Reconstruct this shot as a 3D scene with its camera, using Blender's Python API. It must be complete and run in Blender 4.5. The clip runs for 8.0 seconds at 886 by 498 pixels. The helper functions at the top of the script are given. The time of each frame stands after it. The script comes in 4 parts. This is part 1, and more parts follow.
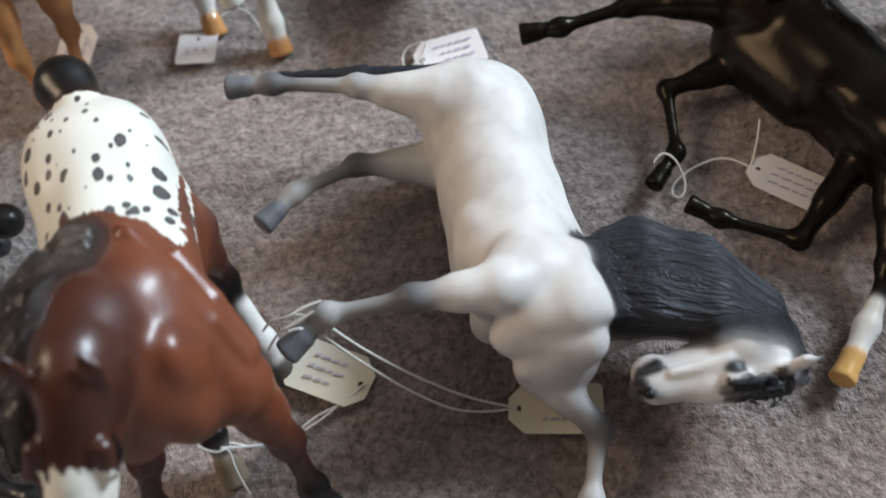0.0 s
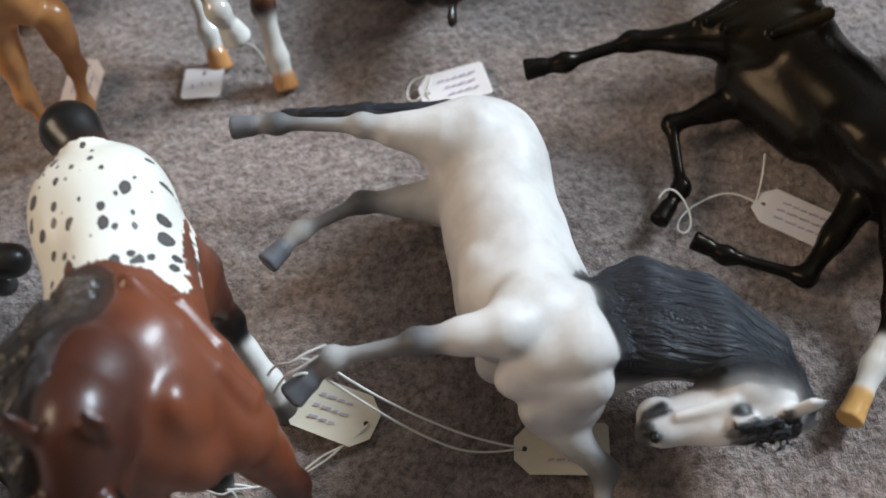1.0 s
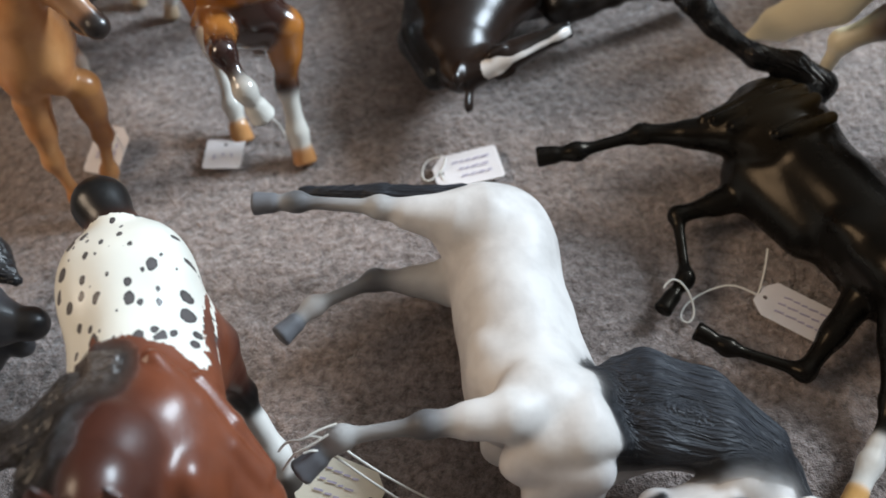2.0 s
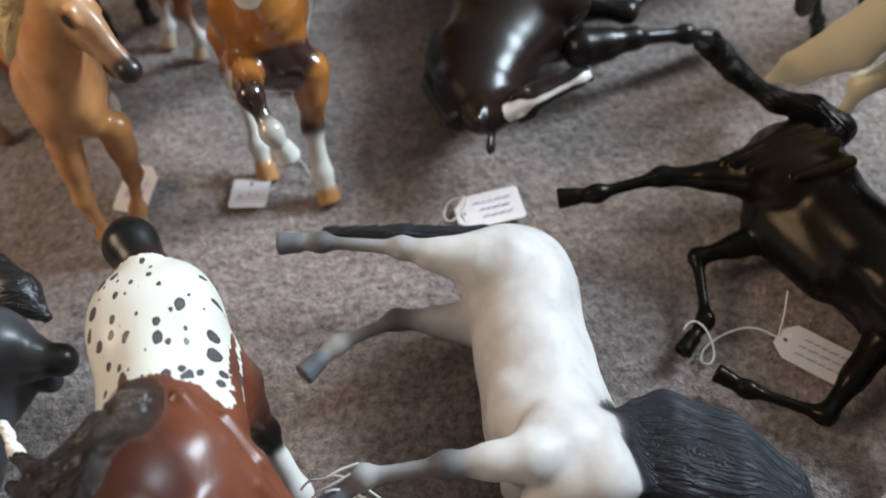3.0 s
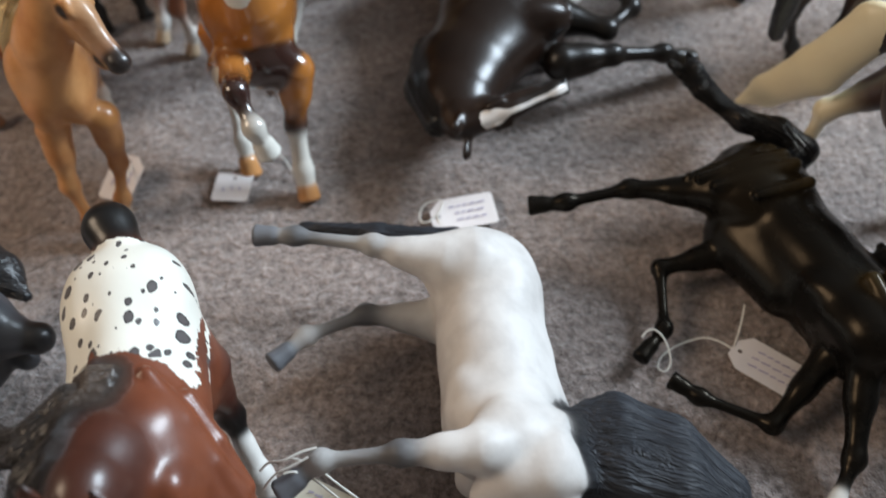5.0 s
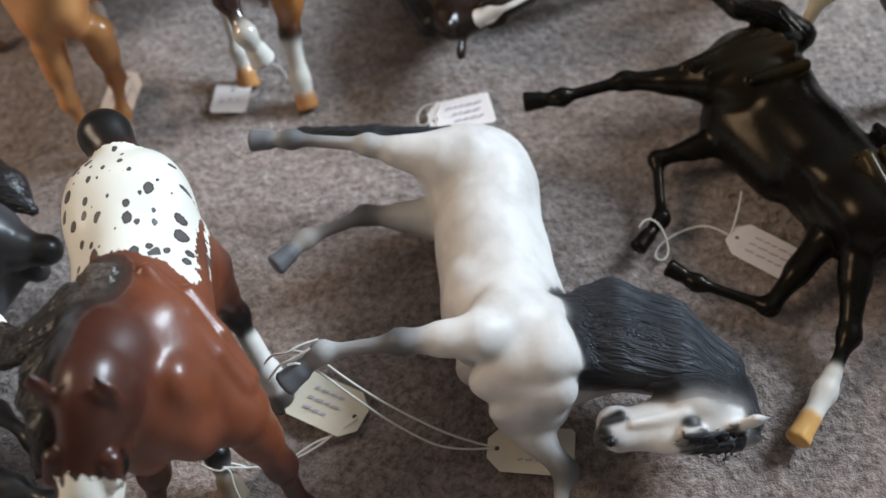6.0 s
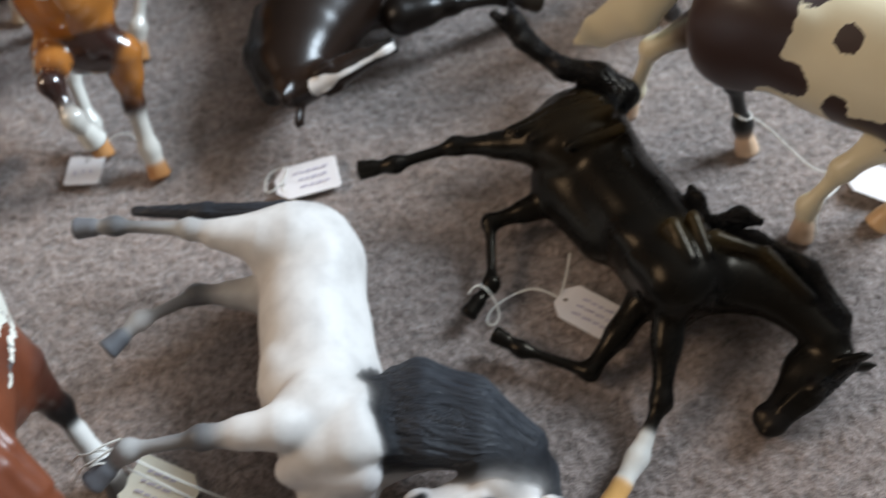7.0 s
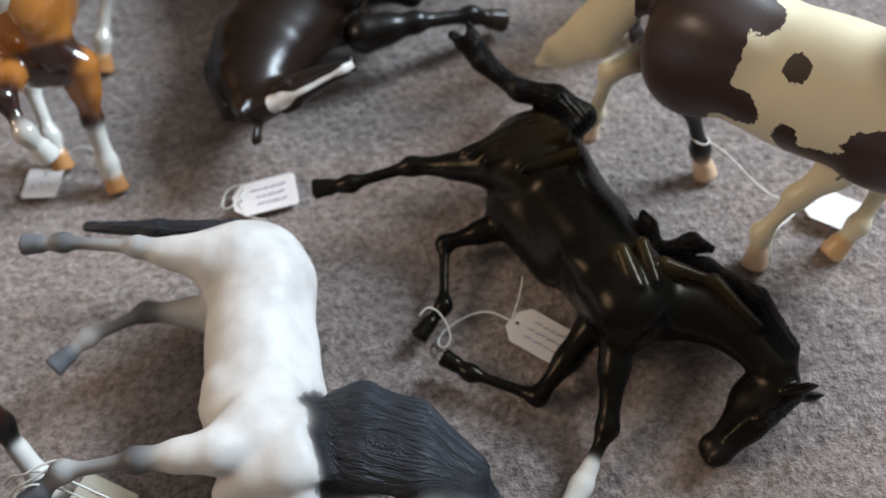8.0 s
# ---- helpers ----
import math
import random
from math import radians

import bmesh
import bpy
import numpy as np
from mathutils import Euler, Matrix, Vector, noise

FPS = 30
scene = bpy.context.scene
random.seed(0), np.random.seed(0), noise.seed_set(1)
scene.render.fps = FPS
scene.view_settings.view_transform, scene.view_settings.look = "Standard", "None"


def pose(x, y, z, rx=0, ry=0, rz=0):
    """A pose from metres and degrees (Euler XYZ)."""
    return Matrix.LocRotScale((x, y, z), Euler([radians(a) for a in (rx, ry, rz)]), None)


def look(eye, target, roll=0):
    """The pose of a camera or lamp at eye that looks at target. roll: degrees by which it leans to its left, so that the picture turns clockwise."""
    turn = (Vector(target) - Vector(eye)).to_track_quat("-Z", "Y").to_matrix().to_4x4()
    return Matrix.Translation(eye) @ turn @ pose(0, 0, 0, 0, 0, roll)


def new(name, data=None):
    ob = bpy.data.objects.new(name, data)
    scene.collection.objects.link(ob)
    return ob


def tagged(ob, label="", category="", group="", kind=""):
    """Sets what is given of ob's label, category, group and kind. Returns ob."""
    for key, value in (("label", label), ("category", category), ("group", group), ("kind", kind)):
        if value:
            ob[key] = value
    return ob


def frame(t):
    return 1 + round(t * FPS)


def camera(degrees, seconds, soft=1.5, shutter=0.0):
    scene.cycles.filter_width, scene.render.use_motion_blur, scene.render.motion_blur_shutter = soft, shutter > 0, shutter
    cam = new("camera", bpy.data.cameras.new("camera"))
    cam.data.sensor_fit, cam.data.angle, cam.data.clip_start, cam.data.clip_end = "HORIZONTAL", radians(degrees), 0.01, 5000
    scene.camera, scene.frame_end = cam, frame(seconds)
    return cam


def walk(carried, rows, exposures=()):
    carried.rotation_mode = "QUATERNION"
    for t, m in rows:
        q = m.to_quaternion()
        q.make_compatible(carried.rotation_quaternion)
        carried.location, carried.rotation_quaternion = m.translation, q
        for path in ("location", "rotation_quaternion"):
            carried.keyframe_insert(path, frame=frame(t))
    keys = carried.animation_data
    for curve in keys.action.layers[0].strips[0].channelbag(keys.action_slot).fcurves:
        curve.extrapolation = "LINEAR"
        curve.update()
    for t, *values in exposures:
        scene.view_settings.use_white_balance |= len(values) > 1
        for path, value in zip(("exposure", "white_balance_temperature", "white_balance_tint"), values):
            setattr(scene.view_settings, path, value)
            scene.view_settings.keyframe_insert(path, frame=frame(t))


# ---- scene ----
cam = camera(50.0, 8.0, shutter=0.6)
PATH = [
    (0, (0.1209, 0.2086, 0.5160), (0.0692, 1.2982, -1.1600), -9.70),
    (0.5, (0.1204, 0.2286, 0.5130), (0.0688, 1.3222, -1.1600), -10.80),
    (1, (0.1252, 0.2225, 0.5250), (0.0590, 1.3324, -1.1380), -10.50),
    (1.5, (0.1242, 0.2235, 0.5400), (0.0691, 1.3792, -1.0920), -8.40),
    (1.7, (0.1203, 0.2246, 0.5450), (0.0739, 1.4121, -1.0630), -7.60),
    (2.8, (0.1203, 0.2276, 0.5540), (0.0370, 1.4550, -1.0230), -8.00),
    (3, (0.1203, 0.2246, 0.5580), (0.0318, 1.4881, -0.9910), -8.20),
    (3.5, (0.1201, 0.2196, 0.5590), (0.0491, 1.5037, -0.9730), -6.70),
    (4, (0.1242, 0.2235, 0.5730), (0.0701, 1.5022, -0.9650), -5.50),
    (4.2, (0.1163, 0.2277, 0.5770), (0.0535, 1.5186, -0.9490), -4.30),
    (5.3, (0.1486, 0.1979, 0.5680), (0.0500, 1.4547, -0.9840), -6.40),
    (5.5, (0.1526, 0.1959, 0.5700), (0.0321, 1.3771, -1.0400), -8.40),
    (6, (0.1523, 0.1849, 0.5620), (0.0242, 1.3413, -1.0640), -9.60),
    (6.5, (0.1958, 0.2028, 0.5720), (0.0487, 1.3217, -1.0800), -9.80),
    (7, (0.2703, 0.2230, 0.5910), (0.1586, 1.3570, -1.0530), -11.60),
    (7.5, (0.3005, 0.2333, 0.5970), (0.1920, 1.3702, -1.0450), -9.30),
    (8, (0.3025, 0.2312, 0.5900), (0.1992, 1.3781, -1.0460), -10.30),
]
walk(cam, [(t, look(eye, target, roll)) for t, eye, target, roll in PATH])

cam.data.dof.use_dof, cam.data.dof.focus_distance, cam.data.dof.aperture_fstop = True, 0.55, 5.0

# world: a closed room with a cool daylight window on the east side and a warm, weaker one on the west
world = bpy.data.worlds.new("world")
scene.world = world
world.use_nodes = True
bg = world.node_tree.nodes["Background"]
sky = world.node_tree.nodes.new("ShaderNodeTexSky")
sky.sky_type, sky.sun_disc = "NISHITA", False
sky.sun_elevation, sky.sun_rotation = radians(35), radians(60)
world.node_tree.links.new(sky.outputs[0], bg.inputs[0])
bg.inputs[1].default_value = 0.1


def window_light(name, place, target, width, height, watts, colour):
    lamp = bpy.data.lights.new(name, "AREA")
    lamp.shape, lamp.size, lamp.size_y = "RECTANGLE", width, height
    lamp.energy, lamp.color = watts, colour
    ob = new(name, lamp)
    ob.matrix_world = look(place, target)
    return ob


window_light("window_daylight", (2.46, 1.65, 1.75), (0.1, 0.65, 0.0), 1.05, 1.0, 164, (0.73, 0.87, 1.0))
window_light("window_warm_light", (-1.86, 0.45, 1.72), (0.0, 0.6, 0.0), 0.9, 0.9, 27, (1.0, 0.78, 0.57))
scene.view_settings.exposure = 0.0


# ---- materials ----
def nodes_of(name):
    m = bpy.data.materials.new(name)
    m.use_nodes = True
    nt = m.node_tree
    return m, nt, nt.nodes["Principled BSDF"]


def node(nt, kind, **values):
    n = nt.nodes.new(kind)
    for key, v in values.items():
        if key == "op":
            n.operation = v
        else:
            n.inputs[key].default_value = v
    return n


def maths(nt, op, a, b=0.0, c=None):
    n = nt.nodes.new("ShaderNodeMath")
    n.operation = op
    for i, v in enumerate((a, b) if c is None else (a, b, c)):
        if hasattr(v, "is_linked"):
            nt.links.new(v, n.inputs[i])
        else:
            n.inputs[i].default_value = v
    return n.outputs[0]


def mix(nt, fac, a, b, kind="MIX"):
    n = nt.nodes.new("ShaderNodeMix")
    n.data_type, n.blend_type = "RGBA", kind
    for sock, v in ((n.inputs[0], fac), (n.inputs[6], a), (n.inputs[7], b)):
        if hasattr(v, "is_linked"):
            nt.links.new(v, sock)
        elif isinstance(v, (int, float)):
            sock.default_value = v
        else:
            sock.default_value = (*v[:3], 1)
    return n.outputs[2]


def noise_of(nt, vec, scale, detail=3.0, rough=0.5):
    n = node(nt, "ShaderNodeTexNoise", Scale=scale, Detail=detail, Roughness=rough)
    nt.links.new(vec, n.inputs["Vector"])
    return n.outputs["Fac"]


def ramp(nt, fac, lo, hi):
    n = nt.nodes.new("ShaderNodeMapRange")
    n.inputs["From Min"].default_value, n.inputs["From Max"].default_value = lo, hi
    n.clamp = True
    nt.links.new(fac, n.inputs["Value"])
    return n.outputs["Result"]


def bump(nt, bsdf, height, strength, distance):
    n = node(nt, "ShaderNodeBump", Strength=strength, Distance=distance)
    nt.links.new(height, n.inputs["Height"])
    nt.links.new(n.outputs[0], bsdf.inputs["Normal"])


def coat_material(name, rough=0.35, gloss=0.2, shine=0.5, patch=None, ragged=0.002, spots=None, mottle=None, mottle_scale=60, mottle_amount=0.3, lacquer=0.2, lustre=(1, 1, 1)):
    """Painted plastic: soft coat colours, sharp-edged patches, spots, mottling and grooved hair."""
    m, nt, bsdf = nodes_of(name)
    at = {}
    for key in ("coat", "patch", "hair", "strand"):
        a = nt.nodes.new("ShaderNodeAttribute")
        a.attribute_name = key
        at[key] = a
    place = nt.nodes.new("ShaderNodeTexCoord").outputs["Object"]
    colour = at["coat"].outputs["Color"]
    hair = at["hair"].outputs["Fac"]
    if mottle:
        amount = ramp(nt, noise_of(nt, place, mottle_scale, 3), 0.42, 0.68)
        skin = maths(nt, "MULTIPLY", maths(nt, "SUBTRACT", 1.0, hair), maths(nt, "MULTIPLY", amount, mottle_amount))
        colour = mix(nt, skin, colour, mottle, "MULTIPLY")
    if patch:
        edge = maths(nt, "MULTIPLY", maths(nt, "SUBTRACT", noise_of(nt, place, 170, 3, 0.6), 0.5), ragged * 4)
        inside = ramp(nt, maths(nt, "SUBTRACT", edge, at["patch"].outputs["Fac"]), -0.0003, 0.0003)
        ground = (*patch, 1)
        if spots:
            voro = node(nt, "ShaderNodeTexVoronoi", Scale=104.0)
            voro.voronoi_dimensions = "2D"
            warp = nt.nodes.new("ShaderNodeVectorMath")
            warp.operation = "MULTIPLY"
            warp.inputs[1].default_value = (1.25, 0.8, 1.0)
            nt.links.new(place, warp.inputs[0])
            nt.links.new(warp.outputs[0], voro.inputs["Vector"])
            sep = nt.nodes.new("ShaderNodeSeparateColor")
            nt.links.new(voro.outputs["Color"], sep.inputs[0])
            size = maths(nt, "MULTIPLY", maths(nt, "POWER", sep.outputs[0], 1.2), 0.39)
            wob = maths(nt, "MULTIPLY", maths(nt, "SUBTRACT", noise_of(nt, place, 420, 2), 0.5), 0.17)
            depth = maths(nt, "SUBTRACT", size, maths(nt, "ADD", voro.outputs["Distance"], wob))
            tint = mix(nt, ramp(nt, depth, 0.06, 0.14), spots, [c * 2.2 for c in spots])
            ground = mix(nt, ramp(nt, depth, 0.0, 0.025), patch, tint)
        colour = mix(nt, inside, colour, ground)
    strands = maths(nt, "ADD", noise_of(nt, at["strand"].outputs["Vector"], 330, 2, 0.5), maths(nt, "MULTIPLY", noise_of(nt, at["strand"].outputs["Vector"], 120, 2), 1.3))
    groove = maths(nt, "MULTIPLY", hair, ramp(nt, strands, 1.0, 1.35))
    colour = mix(nt, maths(nt, "MULTIPLY", groove, 0.55), colour, (1.9, 1.9, 1.95), "MULTIPLY")
    wear = noise_of(nt, place, 35, 4, 0.6)
    colour = mix(nt, 0.25, colour, mix(nt, wear, (0.72, 0.72, 0.72), (1.2, 1.18, 1.15)), "MULTIPLY")
    nt.links.new(colour, bsdf.inputs["Base Color"])
    nt.links.new(maths(nt, "ADD", maths(nt, "MULTIPLY", wear, 0.18), rough - 0.09), bsdf.inputs["Roughness"])
    bsdf.inputs["Specular IOR Level"].default_value = shine
    bsdf.inputs["Specular Tint"].default_value = (*lustre, 1)
    bsdf.inputs["Coat Weight"].default_value, bsdf.inputs["Coat Roughness"].default_value = gloss, lacquer
    height = maths(nt, "ADD", maths(nt, "MULTIPLY", maths(nt, "MULTIPLY", strands, hair), 1.0), maths(nt, "MULTIPLY", noise_of(nt, place, 260, 2), 0.03))
    bump(nt, bsdf, height, 0.9, 0.003)
    return m


def plain_material(name, colour, rough=0.5, variation=0.2, scale=200.0, height=0.0, metal=0.0):
    m, nt, bsdf = nodes_of(name)
    place = nt.nodes.new("ShaderNodeTexCoord").outputs["Object"]
    n = noise_of(nt, place, scale, 4, 0.6)
    n2 = noise_of(nt, place, scale / 9, 3, 0.5)
    tone = mix(nt, maths(nt, "MULTIPLY", maths(nt, "ADD", n, n2), 0.5), [c * (1 - variation) for c in colour], [min(1, c * (1 + variation)) for c in colour])
    nt.links.new(tone, bsdf.inputs["Base Color"])
    bsdf.inputs["Roughness"].default_value, bsdf.inputs["Metallic"].default_value = rough, metal
    if height:
        bump(nt, bsdf, n, 0.6, height)
    return m


def carpet_material():
    m, nt, bsdf = nodes_of("carpet_pile")
    place = nt.nodes.new("ShaderNodeTexCoord").outputs["Object"]
    fine, tuft, worn = noise_of(nt, place, 900, 2), noise_of(nt, place, 190, 3, 0.7), noise_of(nt, place, 9, 4, 0.6)
    clump = noise_of(nt, place, 82, 3, 0.65)
    c = mix(nt, ramp(nt, tuft, 0.33, 0.68), CARPET_DARK, CARPET_LIGHT)
    c = mix(nt, maths(nt, "MULTIPLY", fine, 0.7), c, (0.6, 0.58, 0.57), "MULTIPLY")
    c = mix(nt, 0.5, c, mix(nt, ramp(nt, clump, 0.35, 0.65), (0.66, 0.63, 0.62), (1.28, 1.25, 1.27)), "MULTIPLY")
    c = mix(nt, 0.7, c, mix(nt, worn, (0.8, 0.78, 0.76), (1.15, 1.13, 1.14)), "MULTIPLY")
    nt.links.new(c, bsdf.inputs["Base Color"])
    bsdf.inputs["Roughness"].default_value = 0.95
    bsdf.inputs["Sheen Weight"].default_value = 0.5
    bump(nt, bsdf, maths(nt, "ADD", maths(nt, "ADD", tuft, clump), maths(nt, "MULTIPLY", fine, 0.4)), 0.8, 0.006)
    return m


CARPET_DARK, CARPET_LIGHT = (0.15, 0.115, 0.099), (0.5, 0.41, 0.37)
carpet_mat = carpet_material()
wall_mat = plain_material("wall_paint", (0.17, 0.145, 0.12), 0.8, 0.05, 40)
ceiling_mat = plain_material("ceiling_paint", (0.55, 0.53, 0.5), 0.9, 0.04, 40)
paper_mat = plain_material("tag_paper", (0.78, 0.73, 0.72), 0.7, 0.07, 300, 0.0002)
cream_paper_mat = plain_material("cream_tag_paper", (0.74, 0.68, 0.55), 0.7, 0.07, 300, 0.0002)
ink_mat = plain_material("faded_ink", (0.46, 0.41, 0.52), 0.7, 0.3, 800)
string_mat = plain_material("cotton_string", (0.75, 0.72, 0.66), 0.85, 0.2, 1500, 0.0004)


# ---- building tools ----
def mesh_object(name, bm, material, smooth=False):
    me = bpy.data.meshes.new(name)
    bm.to_mesh(me)
    bm.free()
    me.materials.append(material)
    if smooth:
        me.shade_smooth()
    return new(name, me)


def part(name, bm, material, parent, label="", smooth=False):
    ob = mesh_object(name, bm, material, smooth)
    ob.parent = parent
    return tagged(ob, label)


def unit(v):
    v = np.asarray(v, float)
    return v / np.linalg.norm(v)


class Figure:
    """A moulded figurine: rounded volumes melted into one skin."""

    def __init__(self):
        self.items = []

    def add(self, kind, lo, hi, fn, k, col, hair, mark=0.0022):
        self.items.append((kind, np.asarray(lo, float), np.asarray(hi, float), fn, k, col, hair, mark))

    def cone(self, a, b, ra, rb, col, col2=None, k=0.0025, flat=None, hair=None, mark=0.0022):
        """Tapered limb from a to b. flat: (axis, factor) squeezes it along an axis."""
        a, b = np.asarray(a, float), np.asarray(b, float)
        ba = b - a
        length2 = max(1e-12, ba @ ba)
        c1 = np.asarray(col, float)
        c2 = c1 if col2 is None else np.asarray(col2, float)

        def fn(p, want=False):
            q = p - a
            h = np.clip(q @ ba / length2, 0, 1)
            off = q - h[:, None] * ba
            if flat is not None:
                axis = unit(flat[0])
                s = off @ axis
                off = off + s[:, None] * axis * (1 / flat[1] - 1)
            d = np.sqrt((off * off).sum(1)) - (ra + (rb - ra) * h)
            if hair is not None:
                # locks: ridges that run along the strand and wander a little
                n1 = unit(np.cross(ba, (0.3, 0.5, 0.81)))
                n2 = unit(np.cross(ba, n1))
                turn = np.arctan2(off @ n1, off @ n2)
                d = d + 0.0006 * np.sin(13 * turn + 2.5 * np.sin(70 * (q @ unit(ba))))
            return (d, c1 + (c2 - c1) * h[:, None]) if want else d
        r = max(ra, rb)
        self.add("cone", np.minimum(a, b) - r, np.maximum(a, b) + r, fn, k, c1, hair, mark)

    def blob(self, centre, basis, radii, col, k=0.004, hair=None, mark=0.0022):
        """Ellipsoid; basis rows are its axes."""
        c, bs, rr = np.asarray(centre, float), np.asarray(basis, float), np.asarray(radii, float)
        cc = np.asarray(col, float)

        def fn(p, want=False):
            q = (p - c) @ bs.T
            n0 = np.sqrt(((q / rr) ** 2).sum(1)) + 1e-9
            n1 = np.sqrt(((q / rr ** 2) ** 2).sum(1)) + 1e-9
            d = n0 * (n0 - 1) / n1
            return (d, np.broadcast_to(cc, (len(p), 3))) if want else d
        r = np.abs(bs.T) @ rr
        self.add("blob", c - r, c + r, fn, k, cc, hair, mark)

    def hoof(self, a, b, ra, rb, col, k=0.0012):
        """A flat-ended cone, wider at the ground."""
        a, b = np.asarray(a, float), np.asarray(b, float)
        length = np.linalg.norm(b - a)
        axis = (b - a) / length
        cc = np.asarray(col, float)

        def fn(p, want=False):
            q = p - a
            s = q @ axis
            off = np.sqrt(np.maximum(0, (q * q).sum(1) - s * s))
            e = 0.3 * ra
            dx = off - (ra + (rb - ra) * np.clip(s / length, 0, 1)) + e
            dy = np.abs(s - length / 2) - length / 2 + e
            d = np.hypot(np.maximum(dx, 0), np.maximum(dy, 0)) + np.minimum(np.maximum(dx, dy), 0) - e
            return (d, np.broadcast_to(cc, (len(p), 3))) if want else d
        r = max(ra, rb)
        self.add("hoof", np.minimum(a, b) - r, np.maximum(a, b) + r, fn, k, cc, None, 0.0008)

    def skin(self, step):
        lo = np.min([i[1] for i in self.items], 0) - 0.008
        hi = np.max([i[2] for i in self.items], 0) + 0.008
        n = np.ceil((hi - lo) / step).astype(int) + 1
        total = np.zeros(n, np.float32)
        for _, a, b, fn, k, *_ in self.items:
            i0 = np.maximum(0, np.floor((a - 5 * k - lo) / step).astype(int))
            i1 = np.minimum(n, np.ceil((b + 5 * k - lo) / step).astype(int) + 1)
            axes = [lo[j] + step * np.arange(i0[j], i1[j]) for j in range(3)]
            p = np.stack(np.meshgrid(*axes, indexing="ij"), -1).reshape(-1, 3)
            w = np.exp(np.clip(-fn(p) / k, -30, 12))
            total[i0[0]:i1[0], i0[1]:i1[1], i0[2]:i1[2]] += w.reshape(i1 - i0).astype(np.float32)
        f = np.clip(-np.log(np.maximum(total, 1e-9)), -3, 3)
        inside = f < 0
        # one vertex in each cell that the surface crosses
        c = np.zeros(n - 1, int)
        for dx in (0, 1):
            for dy in (0, 1):
                for dz in (0, 1):
                    c += inside[dx:n[0] - 1 + dx, dy:n[1] - 1 + dy, dz:n[2] - 1 + dz]
        cell = np.argwhere((c > 0) & (c < 8))
        index = np.full(n - 1, -1)
        index[tuple(cell.T)] = np.arange(len(cell))
        acc, cnt = np.zeros((len(cell), 3)), np.zeros(len(cell))
        corners = [(x, y, z) for x in (0, 1) for y in (0, 1) for z in (0, 1)]
        for s in corners:
            for ax in range(3):
                if s[ax]:
                    continue
                e = list(s)
                e[ax] = 1
                fa, fb = f[tuple((cell + s).T)], f[tuple((cell + e).T)]
                hit = (fa < 0) != (fb < 0)
                t = fa[hit] / (fa[hit] - fb[hit])
                pos = np.tile(np.asarray(s, float), (hit.sum(), 1))
                pos[:, ax] = t
                acc[hit] += pos
                cnt[hit] += 1
        verts = lo + step * (cell + acc / cnt[:, None])
        quads = []
        for ax in range(3):
            u, v = (ax + 1) % 3, (ax + 2) % 3
            sl = [slice(1, -1)] * 3
            sl[ax] = slice(0, -1)
            sl2 = list(sl)
            sl2[ax] = slice(1, None)
            a, b = inside[tuple(sl)], inside[tuple(sl2)]
            for flip, where in ((False, a & ~b), (True, ~a & b)):
                e = np.argwhere(where)
                off = np.ones(3, int)
                off[ax] = 0
                e = e + off
                ids = []
                for du, dv in ((-1, -1), (0, -1), (0, 0), (-1, 0)):
                    q = e.copy()
                    q[:, u] += du
                    q[:, v] += dv
                    ids.append(index[tuple(q.T)])
                quads.append(np.stack(ids[::-1] if flip else ids, 1))
        quads = np.concatenate(quads)
        quads = quads[(quads >= 0).all(1)]
        return verts, quads

    def build(self, name, origin, material, step=0.002, patch=None, label="", category="horse figurine"):
        verts, quads = self.skin(step)
        weight, colour = np.full(len(verts), 1e-9), np.zeros((len(verts), 3))
        hair, strand = np.zeros(len(verts)), np.zeros((len(verts), 3))
        for _, a, b, fn, k, c, h, mark in self.items:
            d, cc = fn(verts, True)
            w = np.exp(np.clip(-np.maximum(d, -0.4 * mark) / mark, -40, 8))
            w = w * (220 if mark < 0.0007 else 40 if mark < 0.001 else 8 if h is not None else 1)
            weight += w
            colour += w[:, None] * cc
            if h is not None:
                hair += w
                along, ref = unit(h[0]), np.asarray(h[1], float)
                q = verts - ref
                s = q @ along
                strand += w[:, None] * (ref * 3 + q - s[:, None] * along * 0.9)
        colour /= weight[:, None]
        hair /= weight
        strand /= weight[:, None]
        o = np.asarray(origin, float)
        me = bpy.data.meshes.new(name)
        me.vertices.add(len(verts))
        me.vertices.foreach_set("co", (verts - o).ravel())
        me.loops.add(quads.size)
        me.loops.foreach_set("vertex_index", quads.ravel())
        me.polygons.add(len(quads))
        me.polygons.foreach_set("loop_start", np.arange(0, quads.size, 4))
        me.update(calc_edges=True)
        me.validate()
        me.shade_smooth()
        att = me.attributes.new("coat", "FLOAT_COLOR", "POINT")
        att.data.foreach_set("color", np.concatenate([colour, np.ones((len(verts), 1))], 1).ravel())
        for key, value in (("hair", np.clip((hair - 0.3) / 0.4, 0, 1)), ("patch", patch(verts) if patch else np.ones(len(verts)))):
            me.attributes.new(key, "FLOAT", "POINT").data.foreach_set("value", np.ascontiguousarray(value, dtype=np.float32))
        me.attributes.new("strand", "FLOAT_VECTOR", "POINT").data.foreach_set("vector", strand.ravel())
        me.materials.append(material)
        ob = new(name, me)
        ob.location = origin
        return tagged(ob, label, category, "model horses on the carpet")


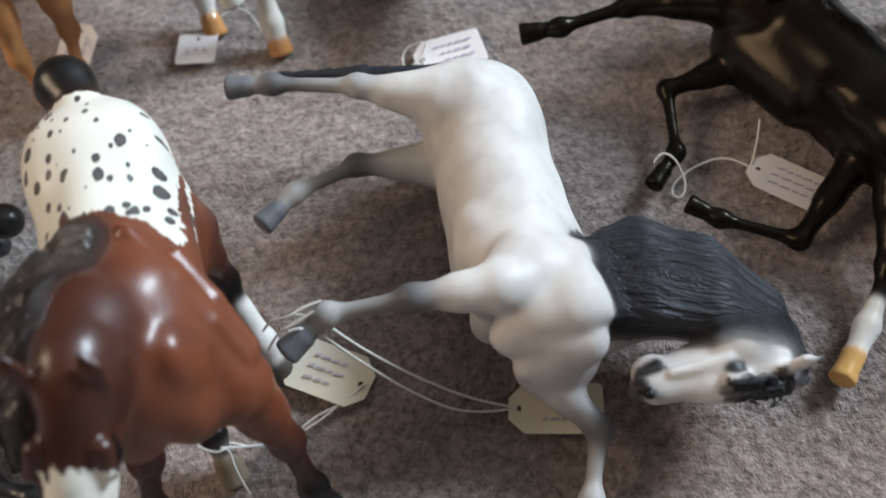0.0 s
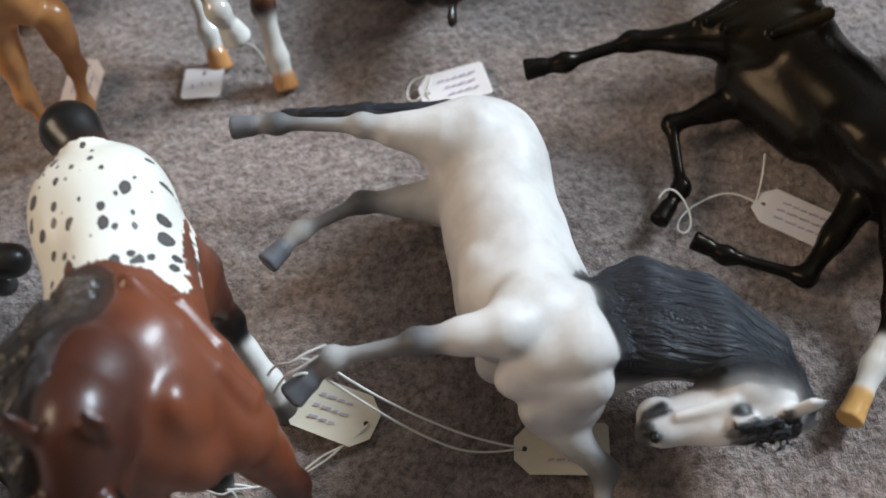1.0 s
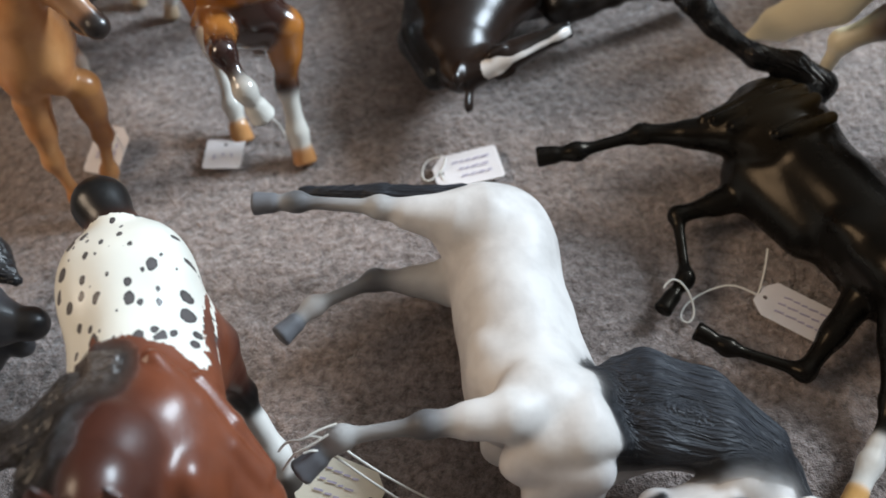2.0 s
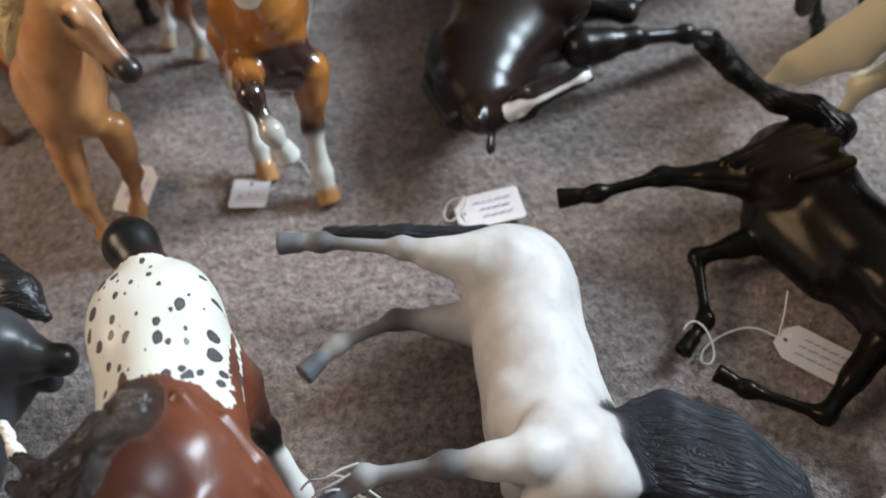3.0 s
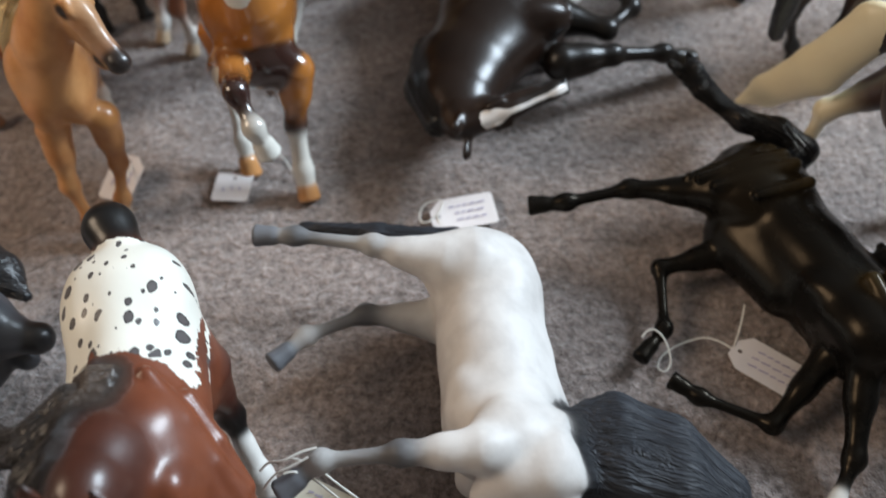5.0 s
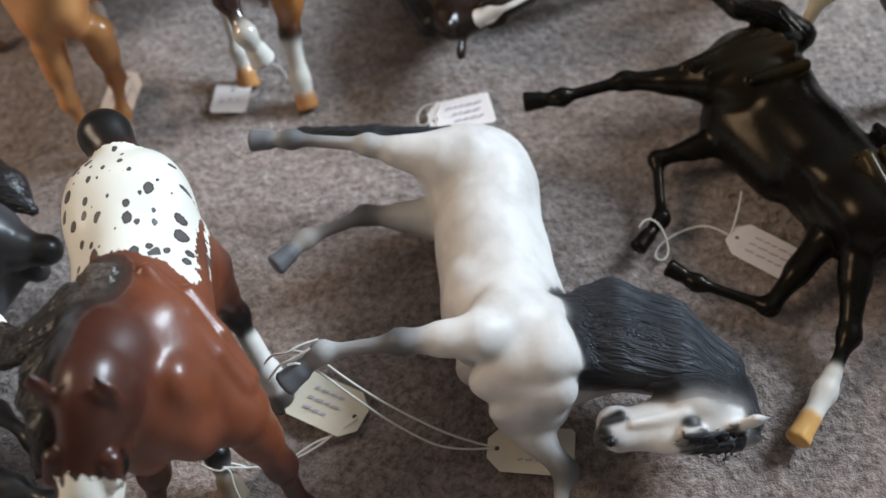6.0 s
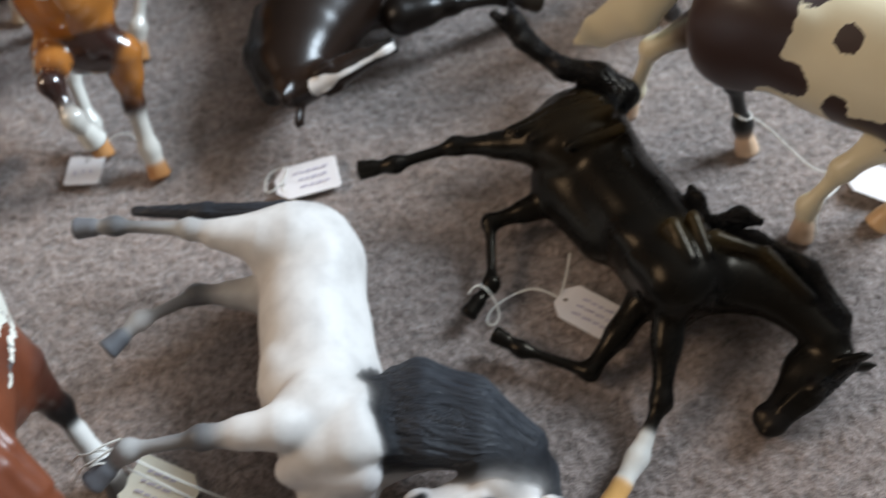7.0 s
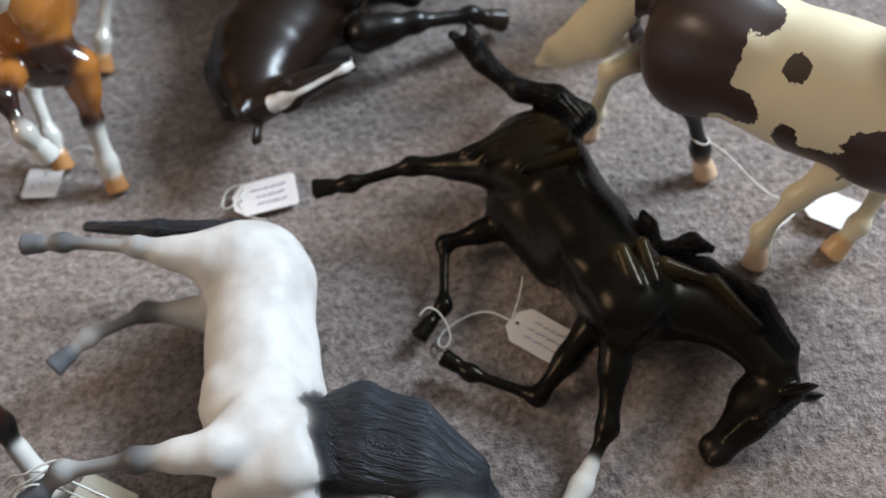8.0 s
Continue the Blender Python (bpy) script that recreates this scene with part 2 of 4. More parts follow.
def body(fig, centre, fwd, dorsal, col, size=(1, 1, 1), belly=None):
    """Barrel, chest, croup, haunches and shoulders in the frame of the trunk. Returns a place-maker."""
    f = unit(fwd)
    d = np.asarray(dorsal, float)
    d = unit(d - (d @ f) * f)
    basis = np.stack([f, d, np.cross(f, d)])
    c, s = np.asarray(centre, float), np.asarray(size, float)
    belly = col if belly is None else belly

    def at(u, v, w=0.0):
        return c + (np.array((u, v, w)) * s) @ basis

    def blob(u, v, w, radii, k=0.005, tint=col, tilt=0.0):
        a = radians(tilt)
        turn = np.array(((math.cos(a), math.sin(a), 0), (-math.sin(a), math.cos(a), 0), (0, 0, 1)))
        fig.blob(at(u, v, w), turn @ basis, np.asarray(radii) * s, tint, k)
    blob(0.0, -0.002, 0, (0.088, 0.0375, 0.0345), 0.005, belly)
    blob(0.05, -0.001, 0, (0.042, 0.0395, 0.030), 0.005)
    blob(-0.062, 0.007, 0, (0.043, 0.0325, 0.030), 0.005)
    fig.cone(at(0.052, 0.03), at(0.0, 0.024), 0.0095, 0.011, col, k=0.004)
    fig.cone(at(0.0, 0.023), at(-0.06, 0.026), 0.011, 0.012, col, k=0.004)
    for w in (-1, 1):
        blob(-0.07, -0.002, 0.0145 * w, (0.032, 0.036, 0.0165), 0.0035, tilt=-15)
        blob(-0.052, 0.018, 0.016 * w, (0.026, 0.014, 0.0125), 0.003)
        blob(0.06, -0.003, 0.0175 * w, (0.019, 0.036, 0.0122), 0.0022, tilt=-22)
        blob(0.041, -0.019, 0.0195 * w, (0.019, 0.0135, 0.0108), 0.0022, tilt=30)
        blob(0.081, -0.018, 0.012 * w, (0.014, 0.019, 0.0122), 0.0022)
        fig.cone(at(0.07, 0.026, 0.008 * w), at(0.078, -0.014, 0.018 * w), 0.007, 0.0075, col, k=0.002)
    return at, basis


def leg(fig, pts, cols, hoof_col, thick=1.0, front=True, k=0.0022, sock=None):
    """pts: elbow or stifle, knee or hock, fetlock, hoof tip. cols at the upper leg, joint, cannon, fetlock, pastern."""
    e, j, ft, h = [np.asarray(p, float) for p in pts]
    c0, c1, c2, c3, c4 = cols
    t = thick * 0.74
    top = (0.0165, 0.0088) if front else (0.021, 0.0092)
    fig.cone(e, e + (j - e) * 0.45, top[0] * t, 0.0125 * t, c0, k=0.002)
    fig.cone(e + (j - e) * 0.4, j, 0.0125 * t, 0.0078 * t, c0, c1, k=k)
    fig.blob(j, np.eye(3), (0.0088 * t,) * 3, c1, k)
    fig.cone(j, ft, 0.0064 * t, 0.0054 * t, c1, c2, k=k)
    out = unit(j - ft)
    fig.blob(ft, np.eye(3), (0.0077 * t,) * 3, c3, k)
    down = unit(h - ft)
    length = np.linalg.norm(h - ft)
    fig.cone(ft, ft + down * length * 0.5, 0.006 * t, 0.0066 * t, c3, c4, k=k)
    fig.hoof(ft + down * length * 0.48, h, 0.0076 * t, 0.0108 * t, hoof_col)
    if sock is not None:
        high, tint = sock
        fig.cone(ft + (j - ft) * high, ft + down * length * 0.4, 0.0056 * t, 0.0062 * t, tint, k=k, mark=0.0009)
    # heel tuft behind the fetlock
    fig.cone(ft, ft - out * 0.006 - down * 0.001, 0.004 * t, 0.0025 * t, c3, k=k)


def head(fig, poll, muzzle, brow, col, nose_col, jaw_col=None, mane_col=None, size=1.0, ear_dir=None, face=None):
    """brow: the direction that the forehead faces."""
    poll, muzzle = np.asarray(poll, float), np.asarray(muzzle, float)
    a = unit(muzzle - poll)
    n = np.asarray(brow, float)
    n = unit(n - (n @ a) * a)
    l = np.cross(a, n)
    basis = np.stack([a, n, l])
    length = np.linalg.norm(muzzle - poll)
    s = size
    jaw_col = col if jaw_col is None else jaw_col
    face = col if face is None else face

    def at(u, v, w=0.0):
        return poll + a * u * length + (n * v + l * w) * s
    fig.cone(at(0.05, -0.004), at(0.5, -0.002), 0.0145 * s, 0.0115 * s, col, face, k=0.002, flat=(l, 0.72))
    fig.cone(at(0.45, -0.001), at(0.92, -0.002), 0.0105 * s, 0.0072 * s, face, nose_col, k=0.002, flat=(l, 0.78))
    fig.blob(at(0.26, -0.012), basis, (0.017 * s, 0.0125 * s, 0.0092 * s), jaw_col, 0.002)
    fig.cone(at(0.3, -0.015), at(0.85, -0.009), 0.006 * s, 0.0045 * s, jaw_col, nose_col, k=0.002)
    fig.cone(at(0.9, -0.001), at(0.985, -0.0035), 0.0066 * s, 0.0056 * s, nose_col, k=0.0012, flat=(l, 0.85))
    fig.cone(at(0.9, -0.007), at(0.97, -0.0095), 0.0055 * s, 0.0045 * s, nose_col, k=0.0012, flat=(l, 0.85))
    fig.blob(at(0.9, -0.0125), basis, (0.0065 * s, 0.0038 * s, 0.0055 * s), nose_col, 0.001)
    dark = (0.006, 0.005, 0.005)
    for w in (-1, 1):
        fig.blob(at(1.03, -0.001, 0.0036 * w), basis, (0.002 * s, 0.0026 * s, 0.002 * s), dark, 0.0008, mark=0.00045)
        fig.cone(at(0.99, -0.008, 0.003 * w), at(0.86, -0.0095, 0.0058 * w), 0.0009, 0.0007, dark, k=0.0005, mark=0.00045)
        fig.cone(at(0.3, 0.0065, 0.0075 * w), at(0.42, 0.005, 0.0085 * w), 0.0028 * s, 0.0024 * s, col, k=0.001)
        fig.blob(at(0.36, 0.0024, 0.0092 * w), basis, (0.0034 * s, 0.0024 * s, 0.0021 * s), dark, 0.0006, mark=0.00045)
        fig.cone(at(0.45, 0.0, 0.0075 * w), at(0.75, -0.003, 0.0062 * w), 0.0022 * s, 0.0015 * s, face, k=0.001)
        tip = n * 0.75 - a * 0.65 if ear_dir is None else unit(ear_dir)
        root = at(0.02, 0.006, 0.0075 * w)
        mid = root + (unit(tip) * 0.011 + l * w * 0.0022)
        end = root + (unit(tip) * 0.0205 + l * w * 0.001)
        fig.cone(root, mid, 0.0042, 0.0046, col, k=0.0012, flat=(np.cross(tip, l), 0.55))
        fig.cone(mid, end, 0.0044, 0.0008, col, dark if mane_col is None else mane_col, k=0.0012, flat=(np.cross(tip, l), 0.5))
    if mane_col is not None:
        for w, end in ((-0.0075, 0.3), (-0.004, 0.42), (-0.0005, 0.5), (0.0035, 0.44), (0.0068, 0.36)):
            fig.cone(at(-0.03, 0.0105, w * 0.5), at(end * 0.85, 0.0085, w * 1.35), 0.0017 * s, 0.0005 * s, mane_col, k=0.0004, hair=(a, poll), mark=0.00045)
    return at


def chain(fig, pts, radii, col, col2=None, k=0.002, flat=None, hair=False, mark=0.0022):
    n = len(pts) - 1
    c1 = np.asarray(col, float)
    c2 = c1 if col2 is None else np.asarray(col2, float)
    flow = (np.asarray(pts[-1], float) - np.asarray(pts[0], float), pts[0]) if hair else None
    for i in range(n):
        a, b = np.asarray(pts[i], float), np.asarray(pts[i + 1], float)
        fig.cone(a, b, radii[i], radii[i + 1], c1 + (c2 - c1) * (i / n), c1 + (c2 - c1) * ((i + 1) / n), k=k, flat=flat, hair=flow, mark=mark)


def nearest(blobs):
    """A pattern field: negative inside any of the ellipsoids (centre, radii)."""
    def fn(p):
        best = np.full(len(p), 1.0)
        for c, r in blobs:
            r = np.broadcast_to(np.asarray(r, float), 3)
            best = np.minimum(best, (np.sqrt((((p - np.asarray(c)) / r) ** 2).sum(1)) - 1) * r.min())
        return best
    return fn



# ---- the room ----
def carpet():
    """One sheet: a finely uneven pile in the middle, flat towards the walls."""
    rng = np.random.default_rng(4)
    step = 0.004
    xs = np.concatenate([[-1.9, -1.2, -0.8], np.arange(-0.55, 1.0, step), [1.25, 1.8, 2.55]])
    ys = np.concatenate([[-1.4, -0.7, -0.2], np.arange(0.1, 1.5, step), [1.8, 2.2, 3.0]])
    gx, gy = np.meshgrid(xs, ys, indexing="ij")
    z = -0.0012 + rng.uniform(-0.0016, 0.0012, gx.shape)
    z += 0.0006 * np.sin(gx * 61 + 3 * np.sin(gy * 23)) * np.sin(gy * 47)
    jx, jy = rng.uniform(-0.0014, 0.0014, gx.shape), rng.uniform(-0.0014, 0.0014, gx.shape)
    co = np.stack([gx + jx, gy + jy, z], -1).reshape(-1, 3)
    a, b = gx.shape
    idx = np.arange(a * b).reshape(a, b)
    q = np.stack([idx[:-1, :-1], idx[1:, :-1], idx[1:, 1:], idx[:-1, 1:]], -1).reshape(-1, 4)
    me = bpy.data.meshes.new("floor")
    me.vertices.add(len(co))
    me.vertices.foreach_set("co", co.ravel())
    me.loops.add(q.size)
    me.loops.foreach_set("vertex_index", q.ravel())
    me.polygons.add(len(q))
    me.polygons.foreach_set("loop_start", np.arange(0, q.size, 4))
    me.update(calc_edges=True)
    me.shade_smooth()
    me.materials.append(carpet_mat)
    return tagged(new("floor", me), "grey-brown cut-pile carpet, slightly worn", "carpet", kind="structure")


def box(name, lo, hi, material, label, category):
    bm = bmesh.new()
    bmesh.ops.create_cube(bm, size=1)
    for v in bm.verts:
        v.co = [l + (h - l) * (c + 0.5) for l, h, c in zip(lo, hi, v.co)]
    return tagged(mesh_object(name, bm, material), label, category, kind="structure")


def wall_with_window(name, axis, a0, a1, lo, hi, y0, y1, z0, z1):
    """A wall across axis from a0 to a1, running from lo to hi, with an opening from y0 to y1."""
    bm = bmesh.new()
    for ya, yb, za, zb in ((lo, y0, 0, 2.4), (y1, hi, 0, 2.4), (y0, y1, 0, z0), (y0, y1, z1, 2.4)):
        for v in bmesh.ops.create_cube(bm, size=1)["verts"]:
            across, along = a0 + (a1 - a0) * (v.co.x + 0.5), ya + (yb - ya) * (v.co.y + 0.5)
            v.co = (across, along, za - 0.01 + (zb - za + 0.01) * (v.co.z + 0.5)) if axis == 0 else (along, across, za - 0.01 + (zb - za + 0.01) * (v.co.z + 0.5))
    bmesh.ops.recalc_face_normals(bm, faces=bm.faces)
    return tagged(mesh_object(name, bm, wall_mat), "plain taupe painted wall with a window opening", "wall", kind="structure")


carpet()
box("wall_north", (-2.0, 2.95, -0.01), (2.6, 3.05, 2.4), wall_mat, "plain taupe painted wall", "wall")
box("wall_south", (-2.0, -1.45, -0.01), (2.6, -1.35, 2.4), wall_mat, "plain taupe painted wall", "wall")
wall_with_window("wall_east", 0, 2.5, 2.6, -1.35, 2.95, 1.08, 2.22, 1.2, 2.3)
wall_with_window("wall_west", 0, -2.0, -1.9, -1.35, 2.95, -0.05, 0.95, 1.2, 2.2)
box("ceiling", (-2.0, -1.45, 2.4), (2.6, 3.05, 2.5), ceiling_mat, "plain off-white ceiling", "ceiling")


# ---- the model horses ----
WHITE, CREAM = (0.74, 0.72, 0.68), (0.72, 0.63, 0.44)
BLACK, TAN = (0.006, 0.0055, 0.0055), (0.62, 0.3, 0.11)


def grey_horse():
    """Dapple grey figurine, fallen on its side, neck bent round."""
    g = Figure()
    pale = (0.63, 0.6, 0.575)
    ash, smoke, mane = (0.42, 0.41, 0.4), (0.12, 0.12, 0.125), (0.02, 0.022, 0.027)
    slate = (0.15, 0.155, 0.17)
    at, _ = body(g, (0.1445, 0.541, 0.05), (0.1, -1, 0), (1, 0.1, 0.0), pale, (0.9, 0.94, 1.2))
    up = (0, 0, 1)
    # hind legs
    g.blob((0.131, 0.602, 0.07), np.eye(3), (0.031, 0.026, 0.024), pale, 0.004)
    g.cone((0.13, 0.603, 0.078), (0.085, 0.602, 0.09), 0.021, 0.0085, pale, k=0.003)
    leg(g, [(0.112, 0.6, 0.083), (0.068, 0.607, 0.094), (0.016, 0.616, 0.096), (-0.012, 0.618, 0.096)], [pale, ash, smoke, smoke, ash], slate, front=False)
    leg(g, [(0.105, 0.583, 0.04), (0.058, 0.588, 0.043), (0.018, 0.572, 0.043), (-0.004, 0.551, 0.042)], [ash, smoke, ash, pale, ash], slate, front=False)
    # forelegs
    g.blob((0.149, 0.468, 0.088), np.eye(3), (0.022, 0.017, 0.013), pale, 0.0034)
    g.blob((0.137, 0.457, 0.092), np.eye(3), (0.016, 0.013, 0.014), pale, 0.0034)
    g.blob((0.172, 0.45, 0.08), np.eye(3), (0.017, 0.019, 0.016), pale, 0.0034)
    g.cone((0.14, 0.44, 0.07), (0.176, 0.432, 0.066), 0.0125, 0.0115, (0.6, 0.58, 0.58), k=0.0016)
    g.blob((0.154, 0.447, 0.078), np.eye(3), (0.02, 0.016, 0.015), pale, 0.0025)
    g.cone((0.15, 0.48, 0.086), (0.176, 0.474, 0.076), 0.011, 0.013, pale, k=0.0032)
    leg(g, [(0.132, 0.454, 0.096), (0.09, 0.452, 0.1), (0.045, 0.451, 0.096), (0.021, 0.437, 0.086)], [pale, smoke, ash, ash, smoke], slate)
    leg(g, [(0.152, 0.432, 0.038), (0.178, 0.397, 0.032), (0.168, 0.362, 0.022), (0.16, 0.345, 0.012)], [ash, smoke, pale, ash, ash], slate)
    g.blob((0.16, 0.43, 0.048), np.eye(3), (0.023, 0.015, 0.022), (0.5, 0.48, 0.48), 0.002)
    # folds of the breast and the elbow
    for a, b, r in (((0.132, 0.437, 0.073), (0.168, 0.442, 0.086), 0.005), ((0.142, 0.424, 0.06), (0.18, 0.432, 0.071), 0.0055), ((0.176, 0.462, 0.086), (0.186, 0.442, 0.08), 0.007)):
        g.cone(a, b, r, r * 0.8, pale, k=0.003)
    # neck, head and heavy mane
    chain(g, [(0.178, 0.464, 0.05), (0.212, 0.469, 0.046), (0.246, 0.458, 0.042), (0.27, 0.43, 0.044)], [0.034, 0.0265, 0.021, 0.015], (0.45, 0.43, 0.42), k=0.003, flat=(up, 0.8))
    for i, (off, r) in enumerate(((0.019, 0.014), (0.007, 0.015), (-0.006, 0.015), (-0.017, 0.011), (0.029, 0.009))):
        pts = [(0.19 + 0.002 * i, 0.463 + off, 0.068), (0.214, 0.464 + off * 1.0, 0.067), (0.245, 0.455 + off * 0.85, 0.062), (0.27 + off * 0.3, 0.434 + off * 0.55, 0.052)]
        chain(g, pts, [r * 0.72, r, r, r * 0.7], mane, k=0.0025, hair=True, mark=0.0026)
    rng = random.Random(5)
    for i in range(26):
        v = i / 25
        a0 = (0.193 + rng.uniform(-0.004, 0.02), 0.438 + 0.056 * v, 0.079 - 0.022 * abs(v - 0.4) * 2)
        a1 = (0.228 + rng.uniform(-0.006, 0.006), 0.437 + 0.05 * v + rng.uniform(-0.003, 0.003), 0.0795 - 0.022 * abs(v - 0.4) * 2)
        a2 = (0.262 + 0.008 * v, 0.426 + 0.034 * v + rng.uniform(-0.003, 0.003), 0.066 - 0.012 * v)
        chain(g, [a0, a1, a2], [0.001, 0.0022, 0.0012], mane, k=0.0007, hair=True)
    chain(g, [(0.262, 0.452, 0.04), (0.28, 0.43, 0.045), (0.284, 0.412, 0.05)], [0.014, 0.01, 0.007], mane, hair=True)
    head(g, (0.272, 0.411, 0.052), (0.202, 0.404, 0.056), (0.0, -1.0, 0.1), (0.66, 0.63, 0.61), (0.5, 0.48, 0.47), jaw_col=(0.62, 0.59, 0.56), mane_col=(0.02, 0.021, 0.024), size=1.24, ear_dir=(1, 0.06, 0.25))
    g.blob((0.256, 0.421, 0.06), np.eye(3), (0.017, 0.0125, 0.0115), pale, 0.0022)
    g.cone((0.245, 0.412, 0.0655), (0.216, 0.409, 0.064), 0.0034, 0.002, pale, k=0.0012)
    g.cone((0.244, 0.4005, 0.0675), (0.252, 0.4015, 0.067), 0.002, 0.0018, pale, k=0.0008)
    # nostril, mouth line and dark muzzle
    g.blob((0.2025, 0.3995, 0.0645), np.eye(3), (0.0028, 0.0034, 0.0028), (0.008, 0.007, 0.007), 0.0008, mark=0.00045)
    g.cone((0.199, 0.412, 0.062), (0.213, 0.4145, 0.064), 0.001, 0.0008, (0.03, 0.026, 0.026), k=0.0005, mark=0.00045)
    g.blob((0.1975, 0.405, 0.055), np.eye(3), (0.0035, 0.0045, 0.0055), (0.05, 0.048, 0.05), 0.001, mark=0.0008)
    for i in range(6):
        g.cone((0.27, 0.4 - 0.0022 * i, 0.066 - 0.0022 * i), (0.238 + 0.002 * i, 0.3965 - 0.0015 * i, 0.0665 - 0.0026 * i), 0.0009, 0.0005, mane, k=0.0005, hair=((-1, 0, 0), (0.27, 0.4, 0.06)), mark=0.0006)
    # tail
    chain(g, [(0.14, 0.634, 0.056), (0.12, 0.641, 0.058), (0.065, 0.647, 0.06), (0.012, 0.656, 0.06)], [0.007, 0.0065, 0.0065, 0.004], mane, hair=True)
    mat = coat_material("dapple_grey_paint", 0.48, 0.0, 0.28, mottle=(0.6, 0.57, 0.56), mottle_scale=55, mottle_amount=0.4)
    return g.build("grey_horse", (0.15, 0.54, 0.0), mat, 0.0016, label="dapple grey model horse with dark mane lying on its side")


def spotted_horse():
    """Bay figurine with a white spotted blanket, standing head down and turned."""
    g = Figure()
    bay, mahogany, jet = (0.185, 0.053, 0.024), (0.06, 0.02, 0.014), (0.018, 0.015, 0.014)
    heading = (0.24, -0.97, 0)
    centre = (-0.046, 0.465, 0.14)
    at, _ = body(g, centre, heading, (0, 0, 1), bay, (0.94, 1.0, 1.08))
    leg(g, [(0.003, 0.412, 0.105), (0.015, 0.402, 0.056), (0.021, 0.389, 0.02), (0.026, 0.381, 0.0)], [bay, mahogany, BLACK, BLACK, BLACK], (0.02, 0.018, 0.018), thick=1.35)
    leg(g, [(-0.05, 0.422, 0.1), (-0.06, 0.402, 0.055), (-0.066, 0.387, 0.022), (-0.068, 0.378, 0.0)], [bay, mahogany, BLACK, BLACK, BLACK], (0.02, 0.018, 0.018), thick=1.35)
    leg(g, [(-0.03, 0.508, 0.1), (-0.02, 0.502, 0.062), (-0.006, 0.479, 0.025), (0.001, 0.467, 0.0)], [mahogany, BLACK, BLACK, WHITE, WHITE], (0.1, 0.09, 0.08), front=False, thick=1.25, sock=(0.55, WHITE))
    leg(g, [(-0.068, 0.5, 0.095), (-0.05, 0.465, 0.06), (-0.034, 0.424, 0.026), (-0.027, 0.405, 0.0)], [mahogany, BLACK, BLACK, BLACK, WHITE], (0.3, 0.25, 0.18), front=False, thick=1.2)
    g.blob((-0.038, 0.5, 0.112), np.eye(3), (0.0225, 0.036, 0.036), bay, 0.003)
    g.cone((-0.03, 0.437, 0.16), (0.0, 0.413, 0.112), 0.02, 0.0175, bay, k=0.003)
    # the long ridge of the shoulder blade, the lesser one behind it, the breast
    chain(g, [(-0.03, 0.46, 0.177), (-0.013, 0.441, 0.1625), (0.0, 0.427, 0.1435), (0.0085, 0.418, 0.126)], [0.0035, 0.005, 0.0058, 0.008], bay, k=0.0009)
    chain(g, [(-0.012, 0.455, 0.162), (0.001, 0.439, 0.1445), (0.011, 0.424, 0.122)], [0.003, 0.0044, 0.0062], bay, k=0.0009)
    chain(g, [(-0.024, 0.432, 0.165), (-0.008, 0.416, 0.142), (0.002, 0.41, 0.124)], [0.0065, 0.0085, 0.01], bay, k=0.0011)
    chain(g, [(-0.03, 0.404, 0.15), (-0.012, 0.4, 0.128), (0.0, 0.404, 0.112)], [0.0075, 0.01, 0.011], bay, k=0.0014)
    g.cone((-0.036, 0.414, 0.14), (0.002, 0.408, 0.114), 0.015, 0.015, bay, k=0.003)
    g.cone((-0.045, 0.41, 0.122), (-0.028, 0.404, 0.1), 0.012, 0.011, mahogany, k=0.0016)
    side = (0.97, 0.24, 0)
    umber = (0.085, 0.068, 0.058)
    chain(g, [(-0.038, 0.428, 0.15), (-0.043, 0.412, 0.168), (-0.042, 0.394, 0.178)], [0.036, 0.029, 0.024], (0.11, 0.03, 0.015), mahogany, k=0.003, flat=(side, 0.8))
    # mane: a fringe over the crest, then loose locks flung to the off side
    for i in range(9):
        v = i / 8
        root = np.array((-0.046 - 0.006 * v, 0.459 - 0.056 * v, 0.182 + 0.007 * v))
        tip = root + np.array((-0.02 - 0.005 * math.sin(5 * i), 0.004 * math.sin(3 * i), -0.008 - 0.006 * v))
        chain(g, [root, (root + tip) / 2 + np.array((0, 0, 0.003)), tip], [0.0022, 0.003, 0.0016], umber if i < 4 else jet, k=0.0012, hair=True)
    for pts, r in (([(-0.066, 0.448, 0.178), (-0.082, 0.432, 0.172), (-0.1, 0.434, 0.162), (-0.118, 0.45, 0.152), (-0.13, 0.468, 0.15)], 0.0062),
                   ([(-0.062, 0.436, 0.18), (-0.084, 0.42, 0.172), (-0.104, 0.424, 0.16), (-0.12, 0.436, 0.146)], 0.0062),
                   ([(-0.06, 0.42, 0.182), (-0.076, 0.406, 0.174), (-0.088, 0.402, 0.155), (-0.094, 0.404, 0.13)], 0.0075),
                   ([(-0.058, 0.405, 0.184), (-0.072, 0.39, 0.172), (-0.08, 0.384, 0.15), (-0.084, 0.386, 0.125)], 0.0075),
                   ([(-0.052, 0.392, 0.186), (-0.066, 0.376, 0.176), (-0.074, 0.368, 0.156)], 0.006)):
        chain(g, pts, [r * (1.0 if n < 2 else 0.8 if n < 3 else 0.5) for n in range(len(pts))], jet, k=0.0016, hair=True)
    poll, nose, brow = np.array((-0.042, 0.389, 0.186)), np.array((-0.06, 0.326, 0.114)), np.array((0.1, -0.75, 0.6))
